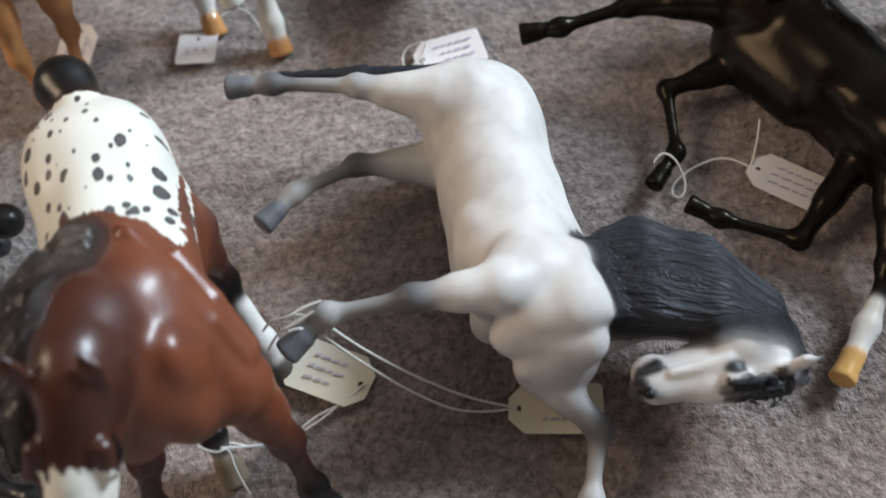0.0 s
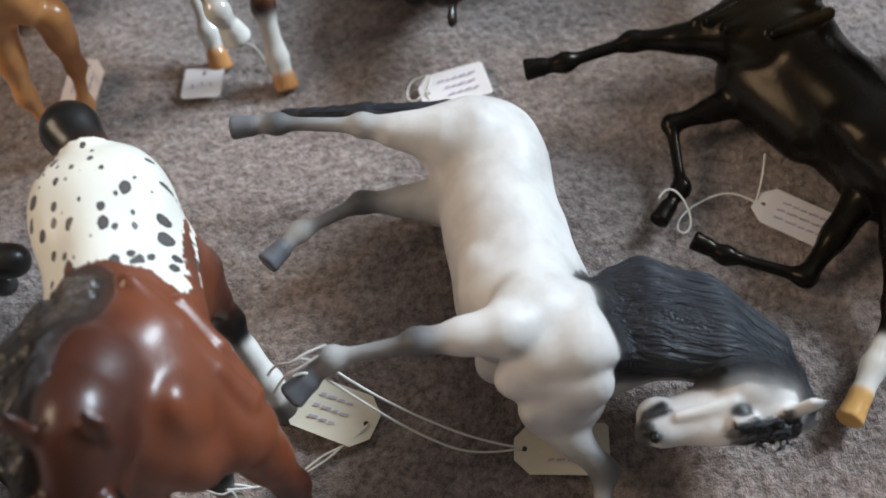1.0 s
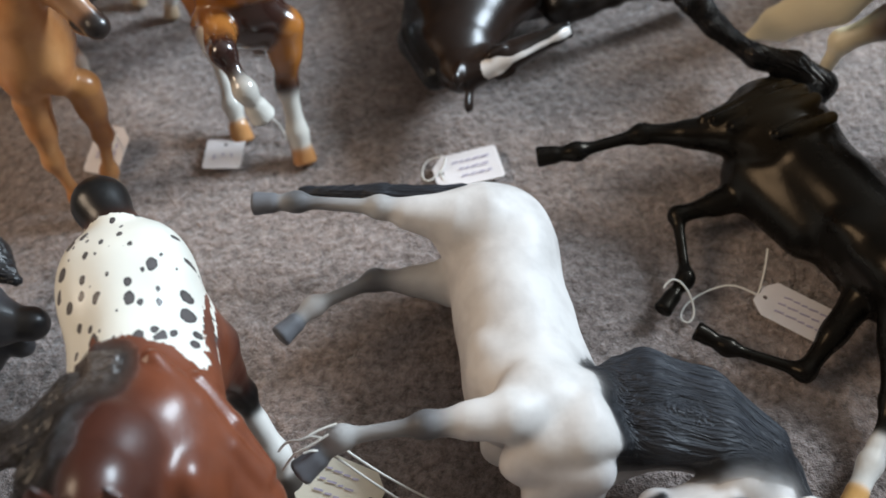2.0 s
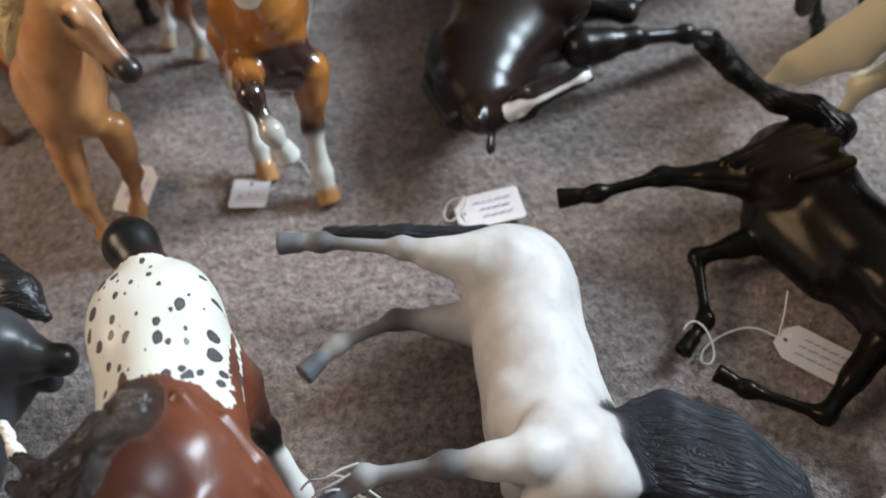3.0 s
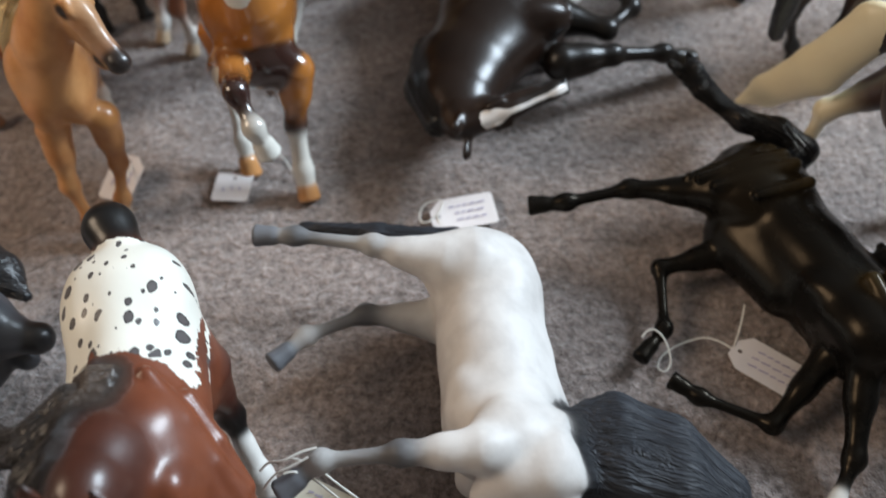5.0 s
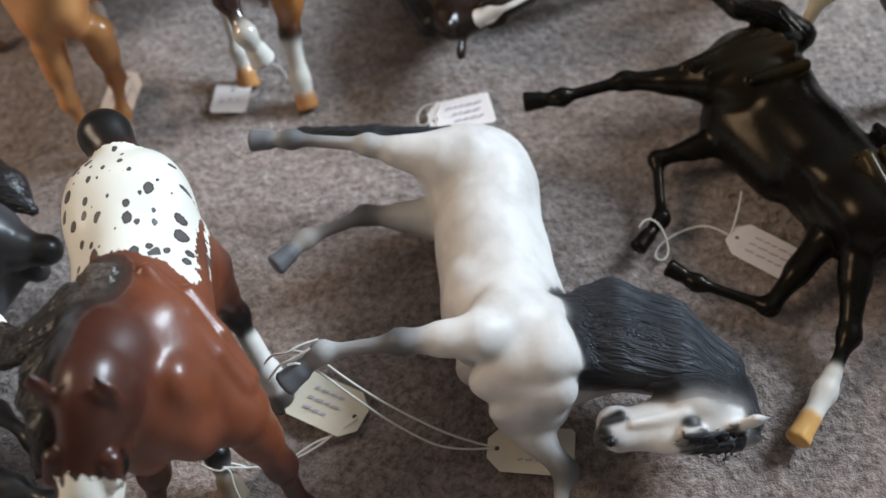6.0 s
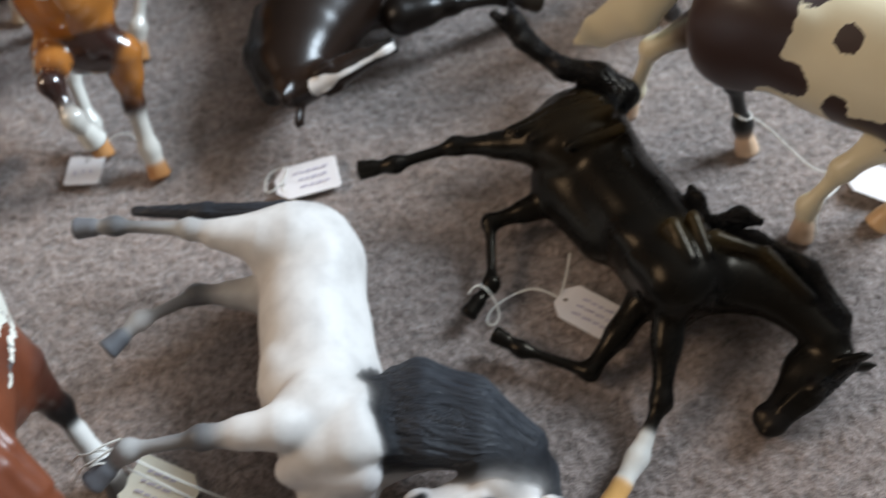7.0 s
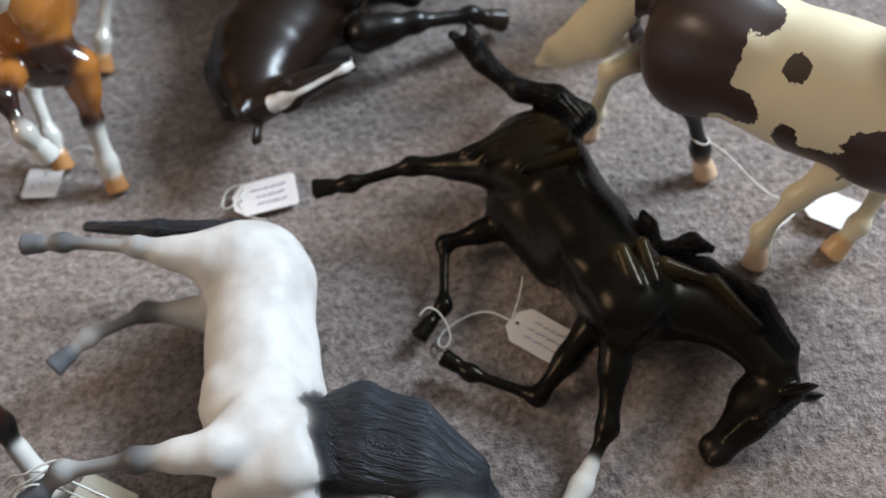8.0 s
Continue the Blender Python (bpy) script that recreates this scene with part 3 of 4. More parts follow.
    head(g, poll, nose, brow, (0.075, 0.024, 0.014), (0.62, 0.55, 0.5), size=1.72, ear_dir=(-0.1, 0.15, 0.9))
    # tail: a smooth full lock carried a little to the off side
    chain(g, [(-0.066, 0.553, 0.162), (-0.077, 0.57, 0.163), (-0.089, 0.592, 0.142), (-0.092, 0.6, 0.1), (-0.09, 0.596, 0.05)], [0.011, 0.0145, 0.013, 0.011, 0.006], BLACK)
    f, o = unit(heading), np.asarray(centre)
    s = np.cross(f, (0, 0, 1))
    a = unit(nose - poll)
    n = unit(brow - (brow @ a) * a)
    l = np.cross(a, n)

    def blanket(p):
        """White over the croup, its front edge ragged; on the near flank a bay wedge runs back into it."""
        u, w, z = (p - o) @ f, (p - o) @ s, p[:, 2] - 0.14
        edge = u - np.interp(w, [-0.04, -0.031, -0.022, -0.005, 0.008, 0.013, 0.018, 0.03], [0.006, 0.01, -0.001, -0.005, -0.007, -0.014, -0.003, 0.0])
        hem = np.interp(u, [-0.09, -0.062, -0.04, -0.02, 0.005], [-0.03, -0.012, 0.002, 0.009, 0.013])
        depth = np.interp(u, [-0.062, -0.04, -0.015], [0.0, 0.007, 0.014])
        strip = np.maximum(np.abs(z - (hem - depth - 0.004)) - 0.0028, u + 0.006)
        near = np.minimum(np.maximum(edge, hem - z), strip)
        far = np.maximum(edge, -0.02 - z)
        dock = np.where((u < -0.09) & (np.abs(w) < 0.014) | (u < -0.093), 0.02, -0.02)
        rump = np.maximum(np.where(w < 0, near, far), dock)
        r = p - poll
        along, up, aside = r @ a, r @ n, r @ l
        face = np.maximum.reduce([0.034 - along + 0.3 * np.abs(aside), np.abs(aside + 0.003) - 0.014, -0.004 - up])
        return np.minimum(rump, face)
    mat = coat_material("bay_blanket_paint", 0.36, 0.2, 0.35, lacquer=0.18, mottle=(0.4, 0.3, 0.28), mottle_scale=24, mottle_amount=0.65, patch=(0.8, 0.78, 0.7), ragged=0.0034, spots=(0.045, 0.04, 0.04))
    return g.build("spotted_horse", (-0.045, 0.465, 0.0), mat, 0.0015, patch=blanket, label="glossy bay model horse with white black-spotted blanket standing head down")


def black_horse():
    """Black figurine fallen on its side."""
    g = Figure()
    c, brown = (0.0055, 0.005, 0.0045), (0.012, 0.009, 0.006)
    at, _ = body(g, (0.366, 0.618, 0.045), (0.365, -0.93, 0), (0.93, 0.365, 0.05), c, (1.0, 0.82, 1.0))
    allc = [c] * 5
    g.blob((0.336, 0.672, 0.062), np.eye(3), (0.034, 0.03, 0.024), brown, 0.004)
    leg(g, [(0.306, 0.671, 0.06), (0.25, 0.685, 0.053), (0.203, 0.678, 0.049), (0.175, 0.679, 0.046)], allc, c, front=False)
    g.cone((0.327, 0.652, 0.034), (0.346, 0.603, 0.034), 0.026, 0.02, c, k=0.004)
    leg(g, [(0.316, 0.64, 0.03), (0.268, 0.634, 0.022), (0.264, 0.585, 0.016), (0.244, 0.563, 0.012)], allc, c, thick=0.85)
    leg(g, [(0.378, 0.535, 0.05), (0.363, 0.478, 0.022), (0.342, 0.445, 0.013), (0.318, 0.415, 0.011)], [c, c, c, WHITE, WHITE], (0.72, 0.4, 0.14), sock=(0.3, WHITE))
    leg(g, [(0.36, 0.543, 0.032), (0.322, 0.508, 0.014), (0.279, 0.53, 0.015), (0.261, 0.543, 0.018)], allc, c, thick=0.85)
    g.blob((0.385, 0.55, 0.06), np.eye(3), (0.026, 0.03, 0.022), c, 0.003)
    # raised muscle lines of the thigh and shoulder, bronze running into the coat colour
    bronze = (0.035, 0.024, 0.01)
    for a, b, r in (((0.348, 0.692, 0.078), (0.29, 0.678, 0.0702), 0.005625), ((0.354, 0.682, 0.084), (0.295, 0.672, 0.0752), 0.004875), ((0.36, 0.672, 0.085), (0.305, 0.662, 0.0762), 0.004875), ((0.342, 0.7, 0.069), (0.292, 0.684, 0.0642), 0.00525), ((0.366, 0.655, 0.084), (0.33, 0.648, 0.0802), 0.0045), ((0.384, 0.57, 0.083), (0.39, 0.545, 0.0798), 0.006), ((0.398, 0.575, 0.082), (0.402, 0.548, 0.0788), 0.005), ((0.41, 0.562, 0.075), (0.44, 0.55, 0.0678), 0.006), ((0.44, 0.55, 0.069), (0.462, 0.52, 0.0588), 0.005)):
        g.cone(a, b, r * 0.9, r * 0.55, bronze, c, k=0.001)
    up = (0, 0, 1)
    chain(g, [(0.396, 0.556, 0.048), (0.428, 0.548, 0.045), (0.455, 0.53, 0.042), (0.47, 0.502, 0.04)], [0.031, 0.023, 0.018, 0.0145], c, k=0.003, flat=(up, 0.8))
    chain(g, [(0.408, 0.577, 0.052), (0.438, 0.565, 0.056), (0.466, 0.542, 0.052), (0.48, 0.51, 0.045)], [0.006, 0.009, 0.009, 0.007], (0.007, 0.007, 0.008), hair=True)
    chain(g, [(0.408, 0.59, 0.056), (0.408, 0.601, 0.064), (0.406, 0.611, 0.066)], [0.007, 0.005, 0.002], (0.007, 0.007, 0.008), hair=True)
    chain(g, [(0.42, 0.583, 0.058), (0.434, 0.586, 0.061), (0.446, 0.582, 0.057)], [0.0065, 0.006, 0.003], (0.007, 0.007, 0.008), hair=True)
    head(g, (0.474, 0.487, 0.037), (0.426, 0.452, 0.014), (0.75, -0.9, 0.25), c, (0.01, 0.009, 0.009), mane_col=(0.012, 0.012, 0.013), ear_dir=(1, 0.05, 0.0))
    chain(g, [(0.355, 0.685, 0.056), (0.378, 0.703, 0.066), (0.36, 0.716, 0.076), (0.335, 0.723, 0.08), (0.308, 0.747, 0.09), (0.29, 0.775, 0.093)], [0.008, 0.0095, 0.0085, 0.0075, 0.006, 0.004], (0.007, 0.007, 0.008), hair=True)
    chain(g, [(0.318, 0.737, 0.09), (0.305, 0.762, 0.098), (0.303, 0.778, 0.098)], [0.005, 0.005, 0.003], (0.007, 0.007, 0.008), hair=True)
    mat = coat_material("black_paint", 0.27, 0.02, 0.15, lustre=(1.0, 0.82, 0.6), mottle=(0.5, 0.45, 0.4), mottle_amount=0.3)
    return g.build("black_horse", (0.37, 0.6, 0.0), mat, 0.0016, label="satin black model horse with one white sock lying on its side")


def dark_horse():
    """Dark bay figurine on its side, white stripe down its face."""
    g = Figure()
    c, legc = (0.014, 0.007, 0.0045), (0.007, 0.005, 0.004)
    at, _ = body(g, (0.16, 0.945, 0.056), (0.14, -0.99, 0), (-0.99, -0.14, 0.05), c, (1.05, 1.4, 1.5))
    allc = [legc] * 5
    leg(g, [(0.215, 0.842, 0.045), (0.258, 0.852, 0.042), (0.305, 0.866, 0.03), (0.334, 0.874, 0.012)], allc, (0.03, 0.022, 0.015), thick=1.4)
    leg(g, [(0.2, 0.9, 0.055), (0.256, 0.877, 0.05), (0.281, 0.906, 0.05), (0.274, 0.945, 0.05)], allc, (0.03, 0.022, 0.015), thick=1.4)
    leg(g, [(0.2, 1.03, 0.035), (0.26, 1.05, 0.03), (0.3, 1.02, 0.02), (0.32, 1.01, 0.018)], allc, (0.03, 0.022, 0.015), front=False, thick=1.4)
    leg(g, [(0.2, 1.03, 0.08), (0.27, 1.06, 0.08), (0.31, 1.06, 0.07), (0.33, 1.06, 0.065)], allc, (0.03, 0.022, 0.015), front=False, thick=1.4)
    up = (0, 0, 1)
    chain(g, [(0.155, 0.87, 0.055), (0.135, 0.835, 0.055), (0.126, 0.795, 0.056), (0.128, 0.765, 0.06)], [0.05, 0.041, 0.03, 0.019], c, k=0.003, flat=(up, 0.8))
    chain(g, [(0.1, 0.86, 0.05), (0.098, 0.81, 0.05), (0.108, 0.766, 0.052)], [0.012, 0.016, 0.011], BLACK, hair=True)
    poll, nose, brow = np.array((0.128, 0.75, 0.062)), np.array((0.208, 0.772, 0.078)), np.array((0.2, -0.85, 0.55))
    head(g, poll, nose, brow, c, (0.012, 0.01, 0.009), size=1.16, ear_dir=(-0.25, -1, -0.25))
    chain(g, [(0.13, 1.06, 0.055), (0.12, 1.11, 0.05), (0.13, 1.17, 0.03)], [0.01, 0.016, 0.008], BLACK, hair=True)
    a = unit(nose - poll)
    n = unit(brow - (brow @ a) * a)
    l = np.cross(a, n)

    def blaze(p):
        """A stripe down the middle of the face, widest between the eyes."""
        u, v, w = (p - poll) @ a, (p - poll) @ n, (p - poll) @ l
        half = np.interp(u, [0.014, 0.016, 0.03, 0.038, 0.07, 0.08, 0.088], [0.0, 0.0075, 0.0062, 0.0022, 0.0018, 0.0034, 0.003])
        return np.where((v > 0.001) & (u > 0.013) & (u < 0.089), np.abs(w) - half, 0.02)
    mat = coat_material("dark_bay_paint", 0.32, 0.2, 0.28, lacquer=0.22, patch=(0.75, 0.7, 0.66), ragged=0.0005)
    return g.build("dark_bay_horse", (0.147, 0.93, 0.0), mat, 0.002, patch=blaze, label="glossy dark bay model horse with white face stripe lying down")


def brown_pinto():
    """Glossy brown and white figurine, standing with one forefoot lifted."""
    g = Figure()
    c, dark = (0.44, 0.165, 0.035), (0.035, 0.014, 0.011)
    white = (0.74, 0.72, 0.66)
    heading = (0.22, -0.975, 0)
    at, _ = body(g, (-0.043, 0.865, 0.143), heading, (0, 0, 1), c, (0.98, 1.0, 1.15), belly=dark)
    leg(g, [(0.001, 0.782, 0.1), (-0.005, 0.769, 0.056), (-0.003, 0.751, 0.022), (0.0, 0.738, 0.0)], [c, dark, white, white, white], TAN, thick=1.3, sock=(0.8, white))
    leg(g, [(-0.046, 0.772, 0.115), (-0.03, 0.722, 0.132), (-0.018, 0.702, 0.115), (-0.011, 0.7, 0.09)], [c, dark, dark, white, white], white, thick=1.3)
    leg(g, [(-0.065, 0.84, 0.095), (-0.064, 0.815, 0.06), (-0.056, 0.785, 0.025), (-0.052, 0.768, 0.0)], [c, white, white, white, white], TAN, front=False, thick=1.3)
    leg(g, [(-0.02, 0.93, 0.1), (-0.015, 0.955, 0.06), (-0.03, 0.9, 0.022), (-0.035, 0.882, 0.0)], [c, dark, white, white, white], TAN, front=False, thick=1.3)
    g.blob((-0.022, 0.782, 0.11), np.eye(3), (0.029, 0.02, 0.023), dark, 0.003, mark=0.0009)
    chain(g, [(-0.025, 0.805, 0.155), (-0.032, 0.805, 0.195), (-0.04, 0.815, 0.228)], [0.039, 0.03, 0.021], c, k=0.003, flat=((0.97, 0.22, 0), 0.8))
    head(g, (-0.042, 0.818, 0.238), (-0.03, 0.77, 0.25), (0.1, 0.2, 0.9), c, dark, mane_col=BLACK)
    chain(g, [(-0.048, 0.83, 0.185), (-0.056, 0.83, 0.215), (-0.052, 0.83, 0.24)], [0.01, 0.012, 0.008], white, hair=True)
    chain(g, [(-0.068, 0.965, 0.168), (-0.075, 0.985, 0.15), (-0.078, 0.995, 0.08)], [0.009, 0.014, 0.008], BLACK, hair=True)
    patches = nearest([((-0.026, 0.778, 0.196), (0.016, 0.03, 0.03)), ((-0.035, 0.88, 0.185), (0.05, 0.03, 0.018)), ((-0.048, 0.745, 0.126), (0.008, 0.01, 0.008))])
    mat = coat_material("brown_pinto_gloss", 0.14, 0.8, patch=white, ragged=0.0008, mottle=(0.4, 0.3, 0.25), mottle_scale=22, mottle_amount=0.35)
    return g.build("brown_pinto_horse", (-0.04, 0.85, 0.0), mat, 0.002, patch=patches, label="glossy brown and white model horse standing on tan hooves")


def palomino():
    g = Figure()
    c, shade, mane = (0.68, 0.33, 0.125), (0.52, 0.23, 0.075), (0.74, 0.56, 0.28)
    hoof = (0.6, 0.5, 0.36)
    heading = (0.3, -0.955, 0)
    at, _ = body(g, (-0.185, 0.803, 0.138), heading, (0, 0, 1), c, (0.95, 0.95, 0.92))
    leg(g, [(-0.175, 0.728, 0.1), (-0.177, 0.716, 0.052), (-0.169, 0.707, 0.02), (-0.163, 0.698, 0.0)], [c, c, c, c, WHITE], hoof, thick=1.05)
    leg(g, [(-0.14, 0.738, 0.1), (-0.142, 0.736, 0.055), (-0.149, 0.731, 0.02), (-0.153, 0.724, 0.0)], [shade, shade, c, c, WHITE], hoof, thick=1.05)
    leg(g, [(-0.205, 0.86, 0.1), (-0.2, 0.875, 0.06), (-0.195, 0.86, 0.022), (-0.19, 0.85, 0.0)], [c, c, c, WHITE, WHITE], hoof, front=False, thick=1.05)
    leg(g, [(-0.235, 0.84, 0.1), (-0.245, 0.86, 0.06), (-0.245, 0.85, 0.022), (-0.24, 0.84, 0.0)], [c, c, c, WHITE, WHITE], hoof, front=False, thick=1.05)
    chain(g, [(-0.163, 0.748, 0.135), (-0.158, 0.742, 0.17), (-0.146, 0.748, 0.205)], [0.029, 0.024, 0.018], c, k=0.003, flat=((0.955, 0.3, 0), 0.8))
    head(g, (-0.141, 0.75, 0.214), (-0.102, 0.718, 0.17), (0.5, -0.15, 0.7), c, (0.36, 0.2, 0.12), size=1.12, face=(0.6, 0.36, 0.2), mane_col=None, ear_dir=(-0.1, 0.3, 1))
    g.blob((-0.101, 0.716, 0.168), np.eye(3), (0.0085, 0.0085, 0.008), (0.02, 0.015, 0.014), 0.0015, mark=0.0009)
    chain(g, [(-0.17, 0.785, 0.178), (-0.172, 0.768, 0.205), (-0.158, 0.76, 0.228)], [0.012, 0.014, 0.01], mane, hair=True)
    chain(g, [(-0.168, 0.775, 0.2), (-0.184, 0.76, 0.185), (-0.188, 0.752, 0.165)], [0.011, 0.012, 0.006], mane, hair=True)
    chain(g, [(-0.215, 0.895, 0.165), (-0.228, 0.915, 0.155), (-0.235, 0.92, 0.06)], [0.009, 0.014, 0.008], mane, hair=True)
    mat = coat_material("palomino_paint", 0.34, 0.3, mottle=(0.66, 0.5, 0.38), mottle_scale=34, mottle_amount=0.7)
    return g.build("palomino_horse", (-0.18, 0.79, 0.0), mat, 0.002, label="golden palomino model horse with pale mane standing on the carpet")


def cream_pinto():
    g = Figure()
    c, dark = CREAM, (0.042, 0.022, 0.018)
    at, _ = body(g, (0.52, 0.645, 0.135), (0.8, -0.6, 0), (0, 0, 1), c, (1.12, 1.29, 1.2))
    pink = (0.66, 0.45, 0.3)
    leg(g, [(0.55, 0.62, 0.095), (0.512, 0.618, 0.055), (0.493, 0.613, 0.024), (0.488, 0.6, 0.0)], [c, c, c, c, c], pink, thick=1.25)
    leg(g, [(0.575, 0.63, 0.095), (0.575, 0.625, 0.05), (0.56, 0.612, 0.022), (0.543, 0.604, 0.0)], [c, c, c, c, c], (0.65, 0.4, 0.2), thick=1.25)
    leg(g, [(0.462, 0.7, 0.105), (0.458, 0.705, 0.062), (0.467, 0.695, 0.024), (0.472, 0.686, 0.0)], [dark, BLACK, BLACK, BLACK, pink], pink, front=False, thick=1.25)
    leg(g, [(0.45, 0.73, 0.105), (0.405, 0.745, 0.066), (0.395, 0.745, 0.022), (0.388, 0.742, 0.0)], [dark, c, c, c, c], pink, front=False, thick=1.25)
    chain(g, [(0.56, 0.615, 0.15), (0.6, 0.59, 0.18), (0.635, 0.565, 0.2)], [0.037, 0.028, 0.018], dark, k=0.003, flat=((0.6, 0.8, 0), 0.75))
    head(g, (0.64, 0.562, 0.2), (0.69, 0.53, 0.155), (0.5, -0.3, 0.8), dark, dark, mane_col=dark)
    chain(g, [(0.575, 0.62, 0.19), (0.61, 0.595, 0.208), (0.638, 0.572, 0.214)], [0.011, 0.013, 0.008], BLACK, hair=True)
    chain(g, [(0.432, 0.715, 0.166), (0.412, 0.73, 0.155), (0.392, 0.752, 0.1), (0.37, 0.782, 0.055), (0.355, 0.797, 0.032)], [0.011, 0.017, 0.019, 0.013, 0.003], (0.74, 0.64, 0.42), flat=((0.75, 0.66, 0.0), 0.55))
    f = unit((0.8, -0.6, 0))

    # patches on the flank: along the trunk, up round it, half length, half girth
    marks = [(-0.1, 0.03, 0.055, 0.09), (-0.046, -0.006, 0.021, 0.016), (-0.012, 0.034, 0.0085, 0.0095), (-0.006, -0.016, 0.008, 0.015), (0.028, -0.03, 0.036, 0.017), (0.062, -0.006, 0.034, 0.024), (-0.042, 0.06, 0.012, 0.014), (0.125, 0.0, 0.03, 0.09), (-0.09, -0.03, 0.03, 0.03)]

    def patches(p):
        q = p - np.array((0.52, 0.645, 0.137))
        u, girth = q @ f, 0.044 * np.arctan2(q[:, 2] / 0.047, q @ np.array((-0.6, -0.8, 0)) / 0.041)
        best = np.ones(len(p))
        for mu, mg, r, rg in marks:
            best = np.minimum(best, (np.sqrt(((u - mu) / r) ** 2 + ((girth - mg) / rg) ** 2) - 1) * min(r, rg))
        tail = ((p - np.array((0.425, 0.725, 0))) @ f) < -0.004
        return np.where(tail | (p[:, 2] < 0.07), 0.02, best)
    mat = coat_material("cream_pinto_paint", 0.42, 0.1, patch=dark, ragged=0.0022)
    return g.build("cream_pinto_horse", (0.5, 0.66, 0.0), mat, 0.002, patch=patches, label="cream model horse with dark brown patches standing on the carpet")


def slate_horse():
    """Dark slate figurine lying beside the spotted one; its hooves show."""
    g = Figure()
    c, hoof = (0.06, 0.062, 0.07), (0.012, 0.012, 0.013)
    at, _ = body(g, (-0.228, 0.5, 0.05), (-0.05, -1, 0), (-1, 0.05, 0.1), c, (0.95, 1.0, 1.15))
    cols = [c, c, hoof, hoof, hoof]
    # a folded leg whose dark joint points at the spotted horse, and the tail behind it
    chain(g, [(-0.235, 0.56, 0.065), (-0.2, 0.572, 0.07), (-0.178, 0.568, 0.064)], [0.034, 0.026, 0.015], c, k=0.003)
    chain(g, [(-0.18, 0.568, 0.064), (-0.164, 0.567, 0.06)], [0.0085, 0.0095], c, hoof, k=0.002)
    g.blob((-0.158, 0.567, 0.06), np.eye(3), (0.0105, 0.0105, 0.011), hoof, 0.0015)
    leg(g, [(-0.19, 0.578, 0.04), (-0.176, 0.568, 0.035), (-0.205, 0.578, 0.02), (-0.22, 0.59, 0.012)], cols, hoof, front=False)
    leg(g, [(-0.2, 0.44, 0.05), (-0.17, 0.452, 0.05), (-0.15, 0.438, 0.035), (-0.142, 0.42, 0.022)], cols, hoof)
    leg(g, [(-0.2, 0.43, 0.03), (-0.165, 0.415, 0.02), (-0.14, 0.405, 0.015), (-0.125, 0.398, 0.012)], cols, hoof)
    chain(g, [(-0.24, 0.425, 0.045), (-0.268, 0.39, 0.045), (-0.285, 0.36, 0.04)], [0.036, 0.028, 0.019], c, k=0.003)
    head(g, (-0.285, 0.35, 0.04), (-0.245, 0.298, 0.03), (0, -1, 0.3), c, hoof, mane_col=hoof)
    chain(g, [(-0.24, 0.602, 0.055), (-0.225, 0.64, 0.062), (-0.2, 0.622, 0.062), (-0.178, 0.604, 0.058)], [0.012, 0.017, 0.015, 0.004], hoof, hair=True)
    mat = coat_material("slate_paint", 0.36, 0.15, mottle=(0.5, 0.5, 0.5))
    return g.build("slate_horse", (-0.228, 0.5, 0.0), mat, 0.0022, label="dark slate grey model horse lying on its side with black hooves")


def standing_horse(name, place, turn, coats, material, label, step=0.0025):
    """A plain standing figurine for the back rows. coats: body, knee, cannon, hoof, mane."""
    g = Figure()
    c, knee, can, hoof, mane = coats
    body(g, (0, 0, 0.142), (1, 0, 0), (0, 0, 1), c)
    for y in (-0.02, 0.02):
        leg(g, [(0.062, y, 0.1), (0.066 + y * 0.3, y, 0.055), (0.064, y, 0.02), (0.072, y, 0.0)], [c, knee, can, can, can], hoof)
        leg(g, [(-0.055, y, 0.105), (-0.085 - y * 0.4, y, 0.062), (-0.08, y, 0.022), (-0.072, y, 0.0)], [c, knee, can, can, can], hoof, front=False)
    chain(g, [(0.06, 0, 0.15), (0.095, 0, 0.185), (0.115, 0, 0.215)], [0.037, 0.027, 0.018], c, k=0.003, flat=((0, 1, 0), 0.75))
    chain(g, [(0.05, 0, 0.18), (0.08, 0.006, 0.212), (0.105, 0.006, 0.232)], [0.009, 0.012, 0.008], mane, hair=True)
    head(g, (0.118, 0, 0.222), (0.165, 0, 0.175), (0.8, 0, 0.6), c, knee, mane_col=mane)
    chain(g, [(-0.1, 0, 0.165), (-0.12, 0, 0.15), (-0.13, 0, 0.07)], [0.009, 0.014, 0.007], mane, hair=True)
    ob = g.build(name, (0, 0, 0), material, step, label=label)
    ob.matrix_world = pose(*place, 0, 0, turn)
    return ob


grey_horse()
spotted_horse()
black_horse()
dark_horse()
brown_pinto()
palomino()
cream_pinto()
slate_horse()
chestnut_mat = coat_material("chestnut_paint", 0.35, 0.3, mottle=(0.6, 0.5, 0.45))
standing_horse("chestnut_horse", (-0.105, 1.005, 0.0), -125, [(0.2, 0.06, 0.025), (0.3, 0.12, 0.06), WHITE, (0.6, 0.45, 0.3), (0.15, 0.05, 0.02)], chestnut_mat, "chestnut model horse with white stockings standing behind the others")
standing_horse("dark_standing_horse", (-0.24, 1.05, 0.0), -60, [BLACK, BLACK, BLACK, BLACK, BLACK], chestnut_mat, "black model horse standing in the back row")
standing_horse("sorrel_horse", (-0.345, 0.9, 0.0), -30, [(0.42, 0.12, 0.04), (0.42, 0.12, 0.04), (0.45, 0.2, 0.1), (0.3, 0.15, 0.08), (0.6, 0.45, 0.25)], chestnut_mat, "orange sorrel model horse standing behind the palomino")
